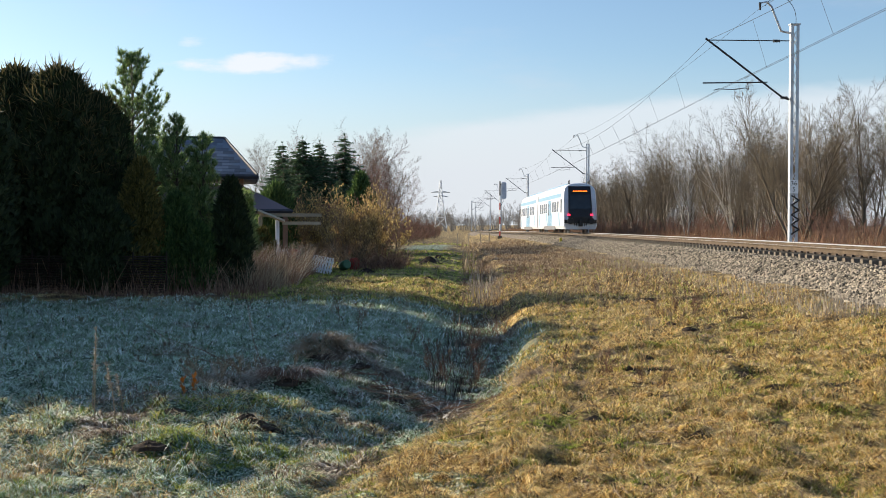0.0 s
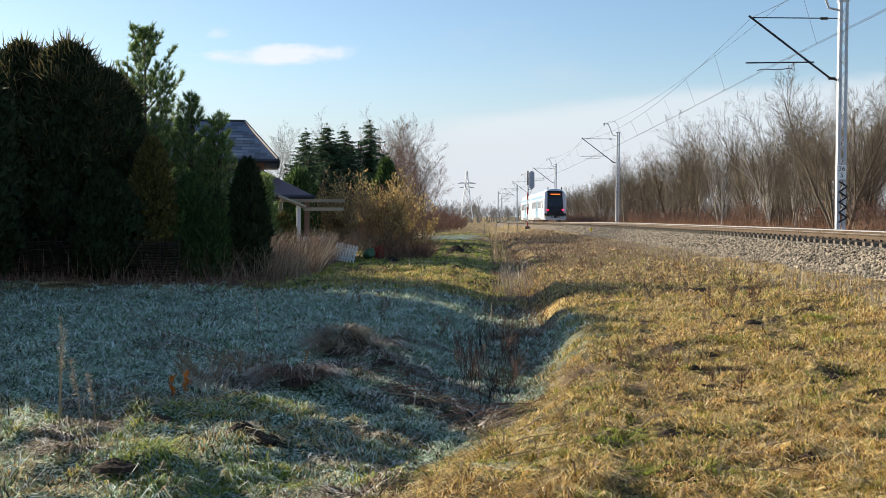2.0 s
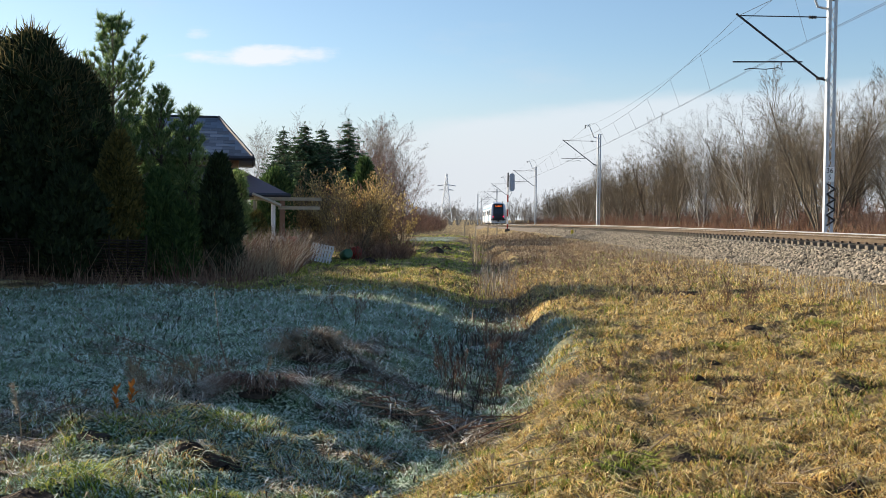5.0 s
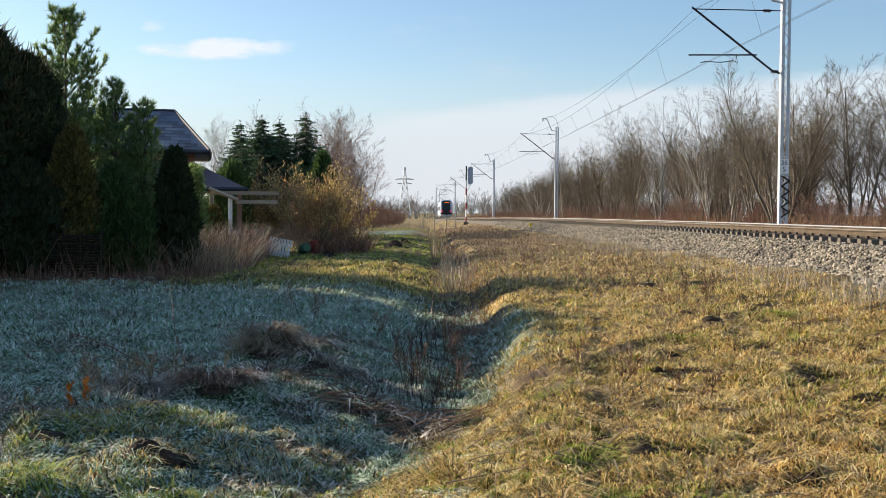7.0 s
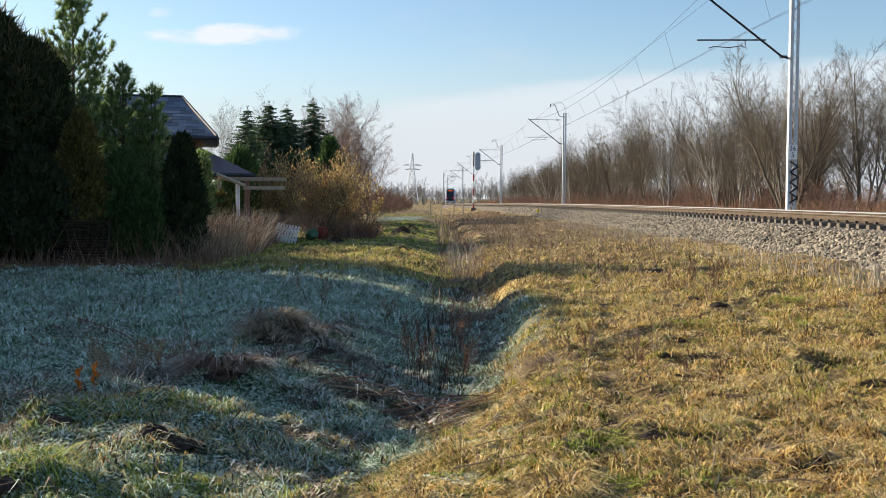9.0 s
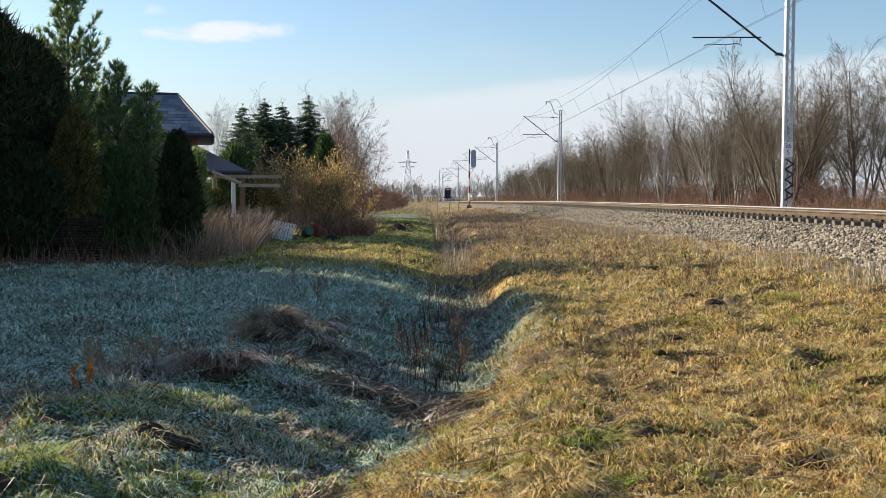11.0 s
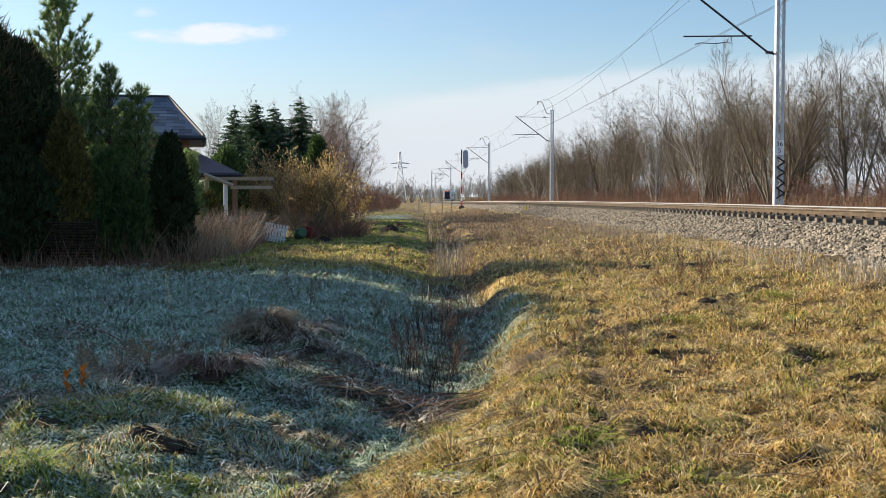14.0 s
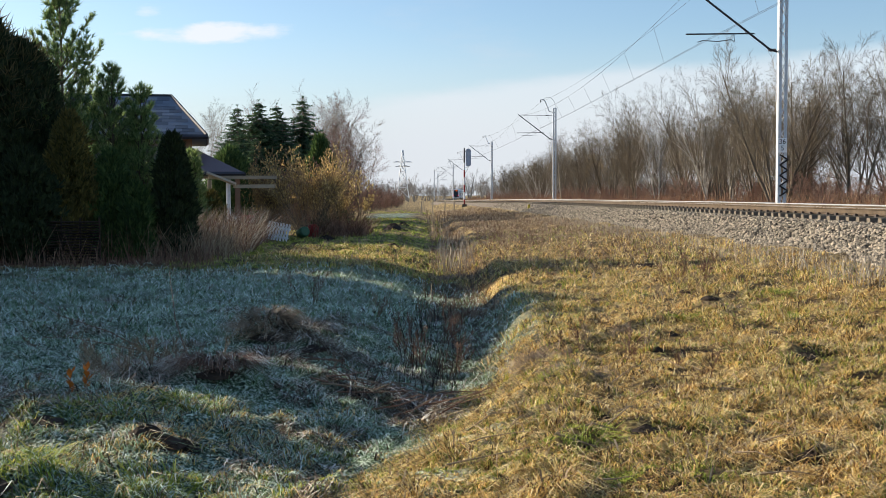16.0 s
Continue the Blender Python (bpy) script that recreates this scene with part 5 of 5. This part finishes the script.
         (-0.75, 10.9, 0.7, 420, 0.5, "litter"), (-0.25, 10.6, 0.6, 380, 0.5, "litter"), (-0.35, 11.2, 0.5, 300, 0.4, "bramble"), (-0.2, 9.6, 0.5, 240, 0.4, "litter"), (-1.2, 10.0, 0.55, 260, 0.4, "litter"), (-3.4, 7.4, 0.6, 520, 0.34, "litter"), (-3.0, 6.6, 0.55, 420, 0.30, "litter"), (-3.3, 8.2, 0.6, 420, 0.32, "litter"),
         (-2.9, 9.0, 0.6, 360, 0.34, "straw"), (-0.9, 6.3, 0.55, 420, 0.26, "litter"), (-1.3, 5.9, 0.5, 300, 0.24, "litter"), (-2.4, 8.5, 0.8, 260, 0.22, "dry"), (-1.9, 8.7, 0.6, 240, 0.2, "green"), (-2.6, 6.9, 0.8, 320, 0.2, "green"), (-1.7, 6.6, 0.7, 260, 0.18, "green"), (-2.2, 6.2, 0.7, 260, 0.18, "green"), (-2.5, 8.2, 0.7, 160, 0.2, "green"), (-3.6, 8.8, 0.8, 320, 0.3, "litter"), (-1.1, 7.6, 0.8, 260, 0.2, "litter"), (-2.9, 12.4, 0.8, 300, 0.3, "litter"), (-3.9, 10.0, 0.7, 260, 0.25, "litter"), (-0.9, 8.6, 0.7, 260, 0.25, "litter"), (-4.4, 13.5, 0.8, 220, 0.25, "litter"), (-3.2, 15.5, 0.7, 160, 0.22, "litter"), (-1.2, 15.2, 0.7, 220, 0.3, "litter"), (-5.2, 18, 0.8, 160, 0.25, "litter"), (-0.6, 12.6, 0.6, 260, 0.4, "litter"),
         (3.6, 11.0, 0.35, 220, 0.30, "straw"), (1.5, 7.9, 0.4, 200, 0.18, "dry"), (3.9, 15.0, 0.35, 260, 0.35, "straw"), (4.4, 24.0, 0.5, 240, 0.3, "straw"), (0.95, 7.0, 0.35, 110, 0.16, "green"), (1.0, 11.0, 0.5, 300, 0.4, "straw"), (1.3, 9.8, 0.5, 260, 0.35, "straw"),
         (0.9, 6.1, 0.3, 110, 0.15, "green"), (2.1, 6.6, 0.4, 200, 0.15, "dry"), (3.1, 8.4, 0.4, 220, 0.16, "dry"), (3.7, 7.6, 0.4, 200, 0.16, "green"), (2.6, 9.4, 0.4, 200, 0.16, "dry"), (1.9, 13.6, 0.4, 200, 0.2, "dry"), (3.0, 13.9, 0.4, 200, 0.2, "green"), (4.9, 16.4, 0.5, 200, 0.22, "green"), (1.6, 5.6, 0.35, 200, 0.14, "green"), (2.3, 12.9, 0.4, 220, 0.26, "straw"), (0.55, 19.5, 0.5, 240, 0.4, "straw"), (0.3, 27, 0.6, 300, 0.5, "straw")]
for k, (x, y, r, n, L, mt) in enumerate(TUFTS):
    words = {"greystraw": "arching tuft of pale bleached grass", "litter": "matted frosted dead grass tussock beside the ditch", "straw": "tussock of pale dead grass", "green": "fresh green grass tuft", "dry": "tussock of yellow winter grass", "bramble": "tangle of brown dead reed in the ditch"}
    tussock(x, y, r, int(n * 1.6), L, mt, 200 + k, words[mt], 1.0 if mt != "green" else 0.6)


def stalks(name, n, place, h0, h1, lean, width, mt, seed, label, kind="stuff", bend=0.15, category="stems"):
    """Many thin dead stems standing at sampled places."""
    rng = np.random.default_rng(seed)
    x, y = place(rng, n)
    z = land(x, y) - 0.02
    h = h0 + (h1 - h0) * rng.random(n)
    a = rng.random(n) * 6.283
    ln = lean * rng.random(n)
    w = width * (0.6 + 0.8 * rng.random(n))
    f = rng.random(n) * 6.283
    side = np.stack([np.cos(f), np.sin(f), 0 * f], 1)
    co = []
    for t in (0, 0.5, 1):
        off = h * (ln * t + bend * t * t * rng.random(n))
        p = np.stack([x + np.cos(a) * off, y + np.sin(a) * off, z + h * t * (1 - 0.25 * ln * t)], 1)
        co += [p + side * (w * (1 - 0.65 * t))[:, None], p - side * (w * (1 - 0.65 * t))[:, None]]
    C = np.stack(co, 1).reshape(-1, 3)
    base = (np.arange(n) * 6)[:, None]
    T = np.concatenate([base + k for k in ([0, 1, 3], [0, 3, 2], [2, 3, 5], [2, 5, 4])])
    return tagged(new(name, raw_mesh(name, C, T, M[mt])), label, category, kind=kind)


def box_of(xa, xb, ya, yb, power=1.0):
    return lambda rng, n: (xa + (xb - xa) * rng.random(n), ya + (yb - ya) * rng.random(n) ** power)


def beside_track(sa, sb, ya, yb, power=1.0):
    def f(rng, n):
        y = ya + (yb - ya) * rng.random(n) ** power
        return track_x(y) + sa + (sb - sa) * rng.random(n), y
    return f


def beside_ditch(sa, sb, ya, yb, power=1.0):
    def f(rng, n):
        y = ya + (yb - ya) * rng.random(n) ** power
        return ditch_x(y) + sa + (sb - sa) * rng.random(n), y
    return f


stalks("dead_stems", 3000, lambda r, n: (lambda y: (-5.5 - 0.085 * (y - 31) - 2.6 * r.random(n), y))(31 + 9 * r.random(n)), 0.4, 1.45, 1.0, 0.008, "bramble", 31, "tangled brown bramble and dead stems along the garden", bend=0.5)
stalks("dead_stems", 1500, lambda r, n: (lambda y: (-5.5 - 0.085 * (y - 31) - 2.4 * r.random(n), y))(31 + 9 * r.random(n)), 0.5, 1.55, 1.0, 0.007, "greystraw", 32, "pale dead reed stems along the garden", bend=0.5)
stalks("dead_stems", 1500, box_of(-5.2, -3.1, 43.6, 50), 0.2, 1.0, 0.9, 0.010, "bramble", 61, "brown bramble stems round the hazel bush", bend=0.5)
stalks("dead_stems", 900, box_of(-7.6, -5.6, 28.3, 31.5), 0.3, 1.15, 0.7, 0.008, "straw", 62, "pale dead reed stems before the junipers", bend=0.5)
stalks("dry_reeds", 650, box_of(-14, -5.8, 27.0, 30.5), 0.3, 1.2, 0.5, 0.008, "bramble", 33, "dry grass stems at the foot of the hedge")
stalks("dry_reeds", 900, box_of(-14, -5.4, 26.2, 29.6), 0.1, 0.5, 0.5, 0.009, "bramble", 34, "low brown stems at the foot of the hedge")
stalks("trackside_stalks", 2300, beside_track(-5.0, -3.5, 16, 60, 1.7), 0.08, 0.40, 0.35, 0.006, "greystraw", 35, "pale dead stalks along the foot of the ballast")
stalks("brown_scrub_grass", 12000, beside_track(4.0, 9.5, 32, 260, 1.7), 0.25, 1.15, 0.7, 0.010, "rust", 36, "tall rust-brown dead grass behind the track")
stalks("brown_scrub_grass", 7000, beside_track(3.6, 9.5, 32, 240, 1.7), 0.2, 0.7, 0.7, 0.010, "straw", 37, "tall straw-coloured dead grass behind the track")
stalks("meadow_stems", 4200, lambda r, n: (lambda y: (ditch_x(y) + 1.2 + (track_x(y) - 4.2 - ditch_x(y) - 1.2) * r.random(n), y))(20 + 95 * r.random(n) ** 1.1), 0.06, 0.24, 1.4, 0.010, "straw", 38, "brown dead stems over the far meadow")
stalks("meadow_stems", 3000, lambda r, n: (lambda y: (ditch_x(y) + 1.2 + (track_x(y) - 4.2 - ditch_x(y) - 1.2) * r.random(n), y))(22 + 80 * r.random(n) ** 1.1), 0.06, 0.30, 1.2, 0.010, "bramble", 39, "rusty dead stems over the far meadow")
stalks("ditch_reeds", 260, beside_ditch(-0.3, 0.8, 29, 40, 1.6), 0.2, 0.6, 0.25, 0.010, "greystraw", 40, "pale dead reeds in the ditch")
stalks("ditch_reeds", 240, beside_ditch(-0.55, 0.2, 11.5, 19, 1.2), 0.12, 0.5, 0.25, 0.005, "darkwood", 41, "dark brown dead stems in the ditch")
stalks("ditch_reeds", 1300, beside_ditch(-0.55, 0.75, 18, 60, 1.2), 0.08, 0.38, 0.9, 0.008, "bramble", 43, "brown dead litter along the ditch")
stalks("ditch_reeds", 900, beside_ditch(-0.6, 1.0, 18, 70, 1.2), 0.08, 0.42, 0.9, 0.008, "straw", 44, "pale dead litter along the ditch")
stalks("ditch_reeds", 260, beside_ditch(-0.5, 0.5, 40, 110), 0.3, 0.8, 0.3, 0.016, "straw", 42, "dead reeds down the far ditch")


def twiggy(x, y, H, seed, label, mt="bramble", stems=5, spread=0.5):
    ob = bare_tree("dry_weed", label, H, seed, stems=stems, spread=spread, trunk_mat=mt, twig_mat=mt, limbs=5, sub=3, twigs=2, thick=0.5, start=0.35, group="dry weeds")
    put(ob, x, y)
    return ob


WEEDS = [(1.65, 11.2, 0.62, 6, "bramble"), (1.85, 11.9, 0.5, 4, "straw"), (2.1, 9.9, 0.42, 2, "bramble"), (4.05, 18.6, 0.75, 6, "bramble"), (4.35, 19.4, 0.6, 5, "bramble"), (3.5, 16.2, 0.5, 7, "straw"), (-2.0, 16.8, 0.85, 3, "bramble"), (-0.8, 17.2, 0.5, 3, "straw"), (-1.05, 16.1, 0.45, 2, "bramble"),
         (-2.95, 10.4, 0.55, 10, "straw"), (-2.75, 10.0, 0.5, 10, "straw"), (-3.1, 10.8, 0.45, 6, "straw"), (-2.4, 10.2, 0.6, 6, "straw"), (-4.0, 12.0, 0.4, 2, "bramble"), (-0.15, 14.2, 0.75, 8, "bramble"), (0.0, 13.3, 0.7, 7, "bramble"), (-0.3, 15.0, 0.7, 6, "bramble"), (1.6, 33, 0.9, 6, "bramble"), (2.9, 34, 0.7, 6, "bramble"), (0.4, 33.5, 1.0, 7, "greystraw")]
for k, (x, y, h, st, mt) in enumerate(WEEDS):
    twiggy(x, y, h, 300 + k, "thin branching dry weed stems in the meadow", mt, st, 0.5 if st < 8 else 0.9)


def seed_stalk(x, y, H, seed):
    rng = random.Random(seed)
    b, hd = Buf(), Buf()
    g = land1(x, y)
    lean = rng.uniform(-0.12, 0.05)
    b.tube([(x, y, g - 0.02), (x + lean * 0.4, y, g + H * 0.6), (x + lean, y, g + H)], [0.006, 0.005, 0.003], 5)
    ob = thing("seed_stalk", (0, 0, 0), "tall dry stalk with a fluffy seed head", "weed", "dry weeds")
    part("stem", b, M["straw"], ob)
    for k in range(70):
        t = rng.uniform(0.55, 1)
        p = Vector((x + lean * t, y, g + H * t))
        d = Vector((rng.gauss(0, 1), rng.gauss(0, 1), rng.uniform(0, 0.8))).normalized() * rng.uniform(0.02, 0.06)
        s = Vector((rng.gauss(0, 1), rng.gauss(0, 1), rng.gauss(0, 1))).normalized() * 0.008
        hd.poly(tuple(p + s), tuple(p - s), tuple(p + d))
    part("seed_head", hd, M["greystraw"], ob)


for k, (x, y, h) in enumerate(((-3.55, 7.6, 0.95), (-3.2, 7.2, 0.62), (-3.75, 8.1, 0.8), (-3.35, 7.9, 0.5))):
    seed_stalk(x, y, h, k)


def leafy_sprig(x, y, seed):
    rng = random.Random(seed)
    g = land1(x, y)
    ob = thing("orange_sprig", (x, y, g), "small sprig with bright orange withered leaves", "plant")
    b = Buf()
    b.tube([(0, 0, -0.02), (0.01, 0, 0.10), (0.03, 0, 0.2)], [0.006, 0.005, 0.003], 5)
    part("stem", b, M["bramble"], ob)
    for k in range(9):
        z = 0.03 + 0.17 * k / 8
        a = rng.random() * 6.28
        d = Vector((math.cos(a), math.sin(a), rng.uniform(0.9, 2.4))).normalized()
        s = d.cross(Vector((0, 0, 1))).normalized() * 0.022
        p = Vector((0.02 + 0.03 * z, 0, z))
        q = Buf()
        m = p + d * 0.042 + Vector((0, 0, 0.008))
        q.v = [tuple(p), tuple(m + s), tuple(p + d * 0.09), tuple(m - s), tuple(m - Vector((0, 0, 0.012)))]
        q.f = [(0, 1, 4), (1, 2, 4), (2, 3, 4), (3, 0, 4)]
        part("leaf", q, M["orange"], ob)


leafy_sprig(-3.02, 9.3, 1)
leafy_sprig(-3.12, 9.2, 2)


def stick(pts, r, label, mt="bramble", name="fallen_branch"):
    b = Buf()
    b.tube([(x, y, land1(x, y) + z) for x, y, z in pts], [r * (1 - 0.7 * i / (len(pts) - 1)) for i in range(len(pts))], 6)
    tagged(part(name, b, M[mt]), label, "branch", "fallen branches")


stick([(-2.6, 10.6, 0.12), (-3.3, 11.0, 0.35), (-3.9, 11.3, 0.5), (-4.6, 11.8, 0.75)], 0.006, "thin dark fallen branch in the frosty grass")
stick([(-2.7, 10.9, 0.1), (-3.3, 11.1, 0.22), (-3.7, 10.9, 0.3), (-4.3, 11.3, 0.33)], 0.006, "thin dark fallen branch in the frosty grass")
stick([(-2.5, 10.8, 0.12), (-2.75, 11.4, 0.45), (-2.95, 12.0, 0.85)], 0.007, "thin dark fallen branch in the frosty grass")
srng = random.Random(77)
for k in range(26):
    x, y, a = srng.uniform(-1.3, 0.25), srng.uniform(10.2, 11.6), srng.gauss(0.1, 0.45)
    L = srng.uniform(0.35, 0.8)
    stick([(x - L * 0.5 * math.cos(a), y - L * 0.5 * math.sin(a), 0.05), (x, y, srng.uniform(0.08, 0.2)), (x + L * 0.5 * math.cos(a), y + L * 0.5 * math.sin(a), srng.uniform(0.03, 0.25))], 0.009, "cut dead reed lying across the ditch", srng.choice(("bramble", "bramble", "straw")), "cut_reed")
for k in range(40):
    x, y, a = srng.uniform(0.1, 2.4), srng.uniform(5.2, 10.5), srng.gauss(0.3, 0.7)
    L = srng.uniform(0.2, 0.55)
    stick([(x - L * 0.5 * math.cos(a), y - L * 0.5 * math.sin(a), 0.03), (x, y, 0.07), (x + L * 0.5 * math.cos(a), y + L * 0.5 * math.sin(a), srng.uniform(0.03, 0.1))], 0.006, "pale dead stem lying on the bank", "straw", "fallen_stalk")


def wattle_fence(xa, xb, y, h):
    ob = thing("wattle_fence", (0, 0, 0), "low woven brown wattle fence at the foot of the hedge", "fence")
    n = int((xb - xa) / 0.45)
    for k in range(n + 1):
        x = xa + (xb - xa) * k / n
        g = land1(x, y)
        b = Buf()
        b.tube([(x, y, g - 0.1), (x, y, g + h + 0.1)], 0.025, 5)
        part("stake", b, M["darkwood"], ob)
    for j in range(15):
        b = Buf()
        z = 0.08 + (h - 0.1) * j / 14
        b.tube([(xa + (xb - xa) * i / (4 * n), y + 0.035 * math.cos(math.pi * i / 4 + math.pi * (j % 2)), land1(xa, y) + z + 0.01 * math.sin(3.1 * i + j)) for i in range(4 * n + 1)], 0.022, 4)
        part("rod", b, M["darkwood"], ob)


wattle_fence(-13.4, -8.6, 27.9, 1.1)
stalks("hedge_litter", 2600, box_of(-15, -5.6, 25.3, 28.4), 0.04, 0.28, 1.2, 0.008, "bramble", 51, "low dark dead litter under the hedge")

# bare soil on each hummock's near side, its dark colour doubling as shade
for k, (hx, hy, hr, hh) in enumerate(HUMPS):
    mound(hx + 0.05, hy - 0.7 * hr, 0.5 * hr, 0.035, 60 + k, "soil", "dark soil scrape painting the shaded near side of a hummock")


# ---- grass ----
def blades(name, n, seed, keep, mt, label, h0, h1, near=4.0, far=46.0, power=1.7, lean=0.8, width=0.0035, tufts=0.5, wide=0.47):
    """Short bent blades over the meadow, thicker near the path; keep(x, y, chance) says where they grow."""
    rng = np.random.default_rng(seed)
    m = int(n * 2.2)
    e = 1 - power
    u = rng.random(m)
    y = (near ** e + u * (far ** e - near ** e)) ** (1 / e)
    x = (2 * rng.random(m) - 1) * (wide * y + 1.2)
    # draw part of them together into tufts
    g = 0.16 * (1 + y / 14)
    cx, cy = np.round(x / g) * g, np.round(y / g) * g
    jx = np.sin(cx * 91.7 + cy * 47.3) * g * 0.45
    jy = np.sin(cx * 37.1 - cy * 83.9) * g * 0.45
    pull = (rng.random(m) < tufts) * (0.55 + 0.3 * rng.random(m))
    x, y = x + (cx + jx - x) * pull, y + (cy + jy - y) * pull
    ok = keep(x, y, rng.random(m))
    x, y, pull = x[ok][:n], y[ok][:n], pull[ok][:n]
    cx, cy = (cx + jx)[ok][:n], (cy + jy)[ok][:n]
    k = len(x)
    z = land(x, y) - 0.008
    lump = 0.75 + 0.5 * np.clip(wobble(x, y, 0.9, 3.0) + 0.3 * wobble(x, y, 0.37, 1.0), -0.8, 1.2)
    h = (h0 + (h1 - h0) * rng.random(k) ** 1.5) * (1 + y / 30) * lump
    a = np.arctan2(y - cy, x - cx) * (pull > 0) + rng.normal(0, 1.2, k) + (pull == 0) * rng.random(k) * 6.283
    ln = lean * (0.3 + rng.random(k))
    w = width * (0.6 + 0.8 * rng.random(k)) * (1 + y / 10)
    f = a + 1.57 + rng.normal(0, 0.5, k)
    sx, sy = np.cos(f) * w, np.sin(f) * w
    ox, oy = np.cos(a) * h * ln, np.sin(a) * h * ln
    mid = np.stack([x + ox * 0.35, y + oy * 0.35, z + h * 0.65], 1)
    tip = np.stack([x + ox, y + oy, z + h * (1.05 - 0.35 * ln)], 1)
    base = np.stack([x, y, z], 1)
    s = np.stack([sx, sy, 0 * sx], 1)
    C = np.stack([base + s, base - s, mid - s * 0.8, mid + s * 0.8, tip], 1).reshape(-1, 3)
    i = (np.arange(k) * 5)[:, None]
    T = np.concatenate([i + q for q in ([0, 1, 2], [0, 2, 3], [3, 2, 4])])
    return tagged(new(name, raw_mesh(name, C, T, M[mt])), label, "grass", kind="stuff")


def rimed(x, y):
    """How far the rime covers the ground, 0 to 1."""
    d = x - ditch_x(y)
    edge = 0.35 + 0.25 * wobble(x, y, 1.9, 5.0) + 0.95 * np.exp(-((y - 17.0) / 4.5) ** 2)
    a = np.clip((edge - d) / 0.35, 0, 1)
    b = np.clip((26.5 + 1.5 * wobble(x, y, 5, 1) - y) / 2.5, 0, 1)
    c = np.clip((y - 8.2 - 0.5 * wobble(x, y, 1.3, 2)) / 1.2, 0.42, 1)
    return a * b * np.where(x < -0.6, c, 1)


def bare(x, y):
    """Hollows where the turf is thin."""
    thin = np.clip(1.3 * wobble(x, y, 1.15, 8.0) + 0.8 * wobble(x, y, 0.37, 3.0) - 0.38, 0, 0.9)
    for hx, hy, hr, hh in HUMPS:
        thin = np.maximum(thin, 0.75 * (((x - hx) / (1.1 * hr)) ** 2 + ((y - hy + 0.85 * hr) / (0.5 * hr)) ** 2 < 1))
    return thin


def patch(x, y):
    return 0.5 + 0.35 * wobble(x, y, 3.1, 7.0) + 0.25 * wobble(x, y, 0.8, 9.0)


blades("dry_grass", 340000, 1, lambda x, y, c: (c > rimed(x, y)) & (c < 0.25 + 0.75 * (1 - 0.5 * np.clip(patch(x, y), 0, 1))) & (x < track_x(y) - 3.4) & (c > bare(x, y) * 0.9) & ((x > -5) | (y < 9)) & ((x > -0.5) | (y > 9.5) | (c > 0.72)), "dry", "short tussocky straw-yellow winter grass", 0.03, 0.105, width=0.0020, lean=2.2, tufts=0.8, far=36)
blades("green_grass", 120000, 2, lambda x, y, c: (c > rimed(x, y)) & (c < np.clip(patch(x, y) * 1.6 - 0.15, 0, 1)) & (x < track_x(y) - 3.6) & ((x > -6) | (y < 9)), "green", "green winter grass among the straw", 0.025, 0.09, width=0.0019, lean=1.5, tufts=0.7)
blades("frosted_grass", 320000, 3, lambda x, y, c: c < rimed(x, y) * (1 - bare(x, y)), "frosty", "short grass white with hoar frost", 0.025, 0.095, tufts=0.75, lean=2.3, width=0.0020)
blades("straw_litter", 9000, 4, lambda x, y, c: (c > rimed(x, y) * 0.75) & (x < track_x(y) - 3.5), "straw", "pale flattened dead grass blades", 0.05, 0.14, lean=2.0, width=0.003)
blades("frosted_litter", 26000, 6, lambda x, y, c: (c < rimed(x, y) * np.clip(1.6 * wobble(x, y, 2.2, 11.0) + 0.5 * wobble(x, y, 0.6, 4.0) - 0.35, 0, 0.9)) | ((y < 9.2) & (x < -0.4) & (c < 0.22)), "litter", "brown frosted dead grass patches", 0.03, 0.13, near=4.5, far=24, lean=1.7, width=0.003)
blades("far_dry_grass", 42000, 7, lambda x, y, c: (x < track_x(y) - 3.6) & (x > ditch_x(y) + 0.4), "straw", "straw-brown grass over the far meadow", 0.02, 0.07, near=26, far=120, power=1.4, lean=2.1, width=0.0026, wide=0.16)
blades("far_green_grass", 34000, 8, lambda x, y, c: (x > -6.6 - 0.01 * y) & (x < ditch_x(y) + 0.3) & (c < 0.35 + 0.65 * np.clip(patch(x, y), 0, 1)) & ((y < 82) | (y > 112)), "green", "green-yellow grass strip beside the ditch", 0.02, 0.07, near=25, far=120, power=1.4, lean=2.1, width=0.0026, wide=0.2)


# ---- what moves ----
def motions():
    rows = []
    for k in range(33):
        t = 0.5 * k
        y = 90.0 + 24.2 * t
        ya, yb = y + 2.5, y + 2 * CAR - 2
        xa, xb = float(track_x(ya)), float(track_x(yb))
        turn = math.degrees(math.atan2(-(xb - xa), yb - ya))
        x0 = xa - (xb - xa) / (yb - ya) * 2.5
        za, zb = RAIL_Z - float(fall(ya)), RAIL_Z - float(fall(yb))
        rows.append((t, pose(x0, y, za, math.degrees(math.atan2(zb - za, yb - ya)), 0, turn)))
    walk(train, rows)


motions()
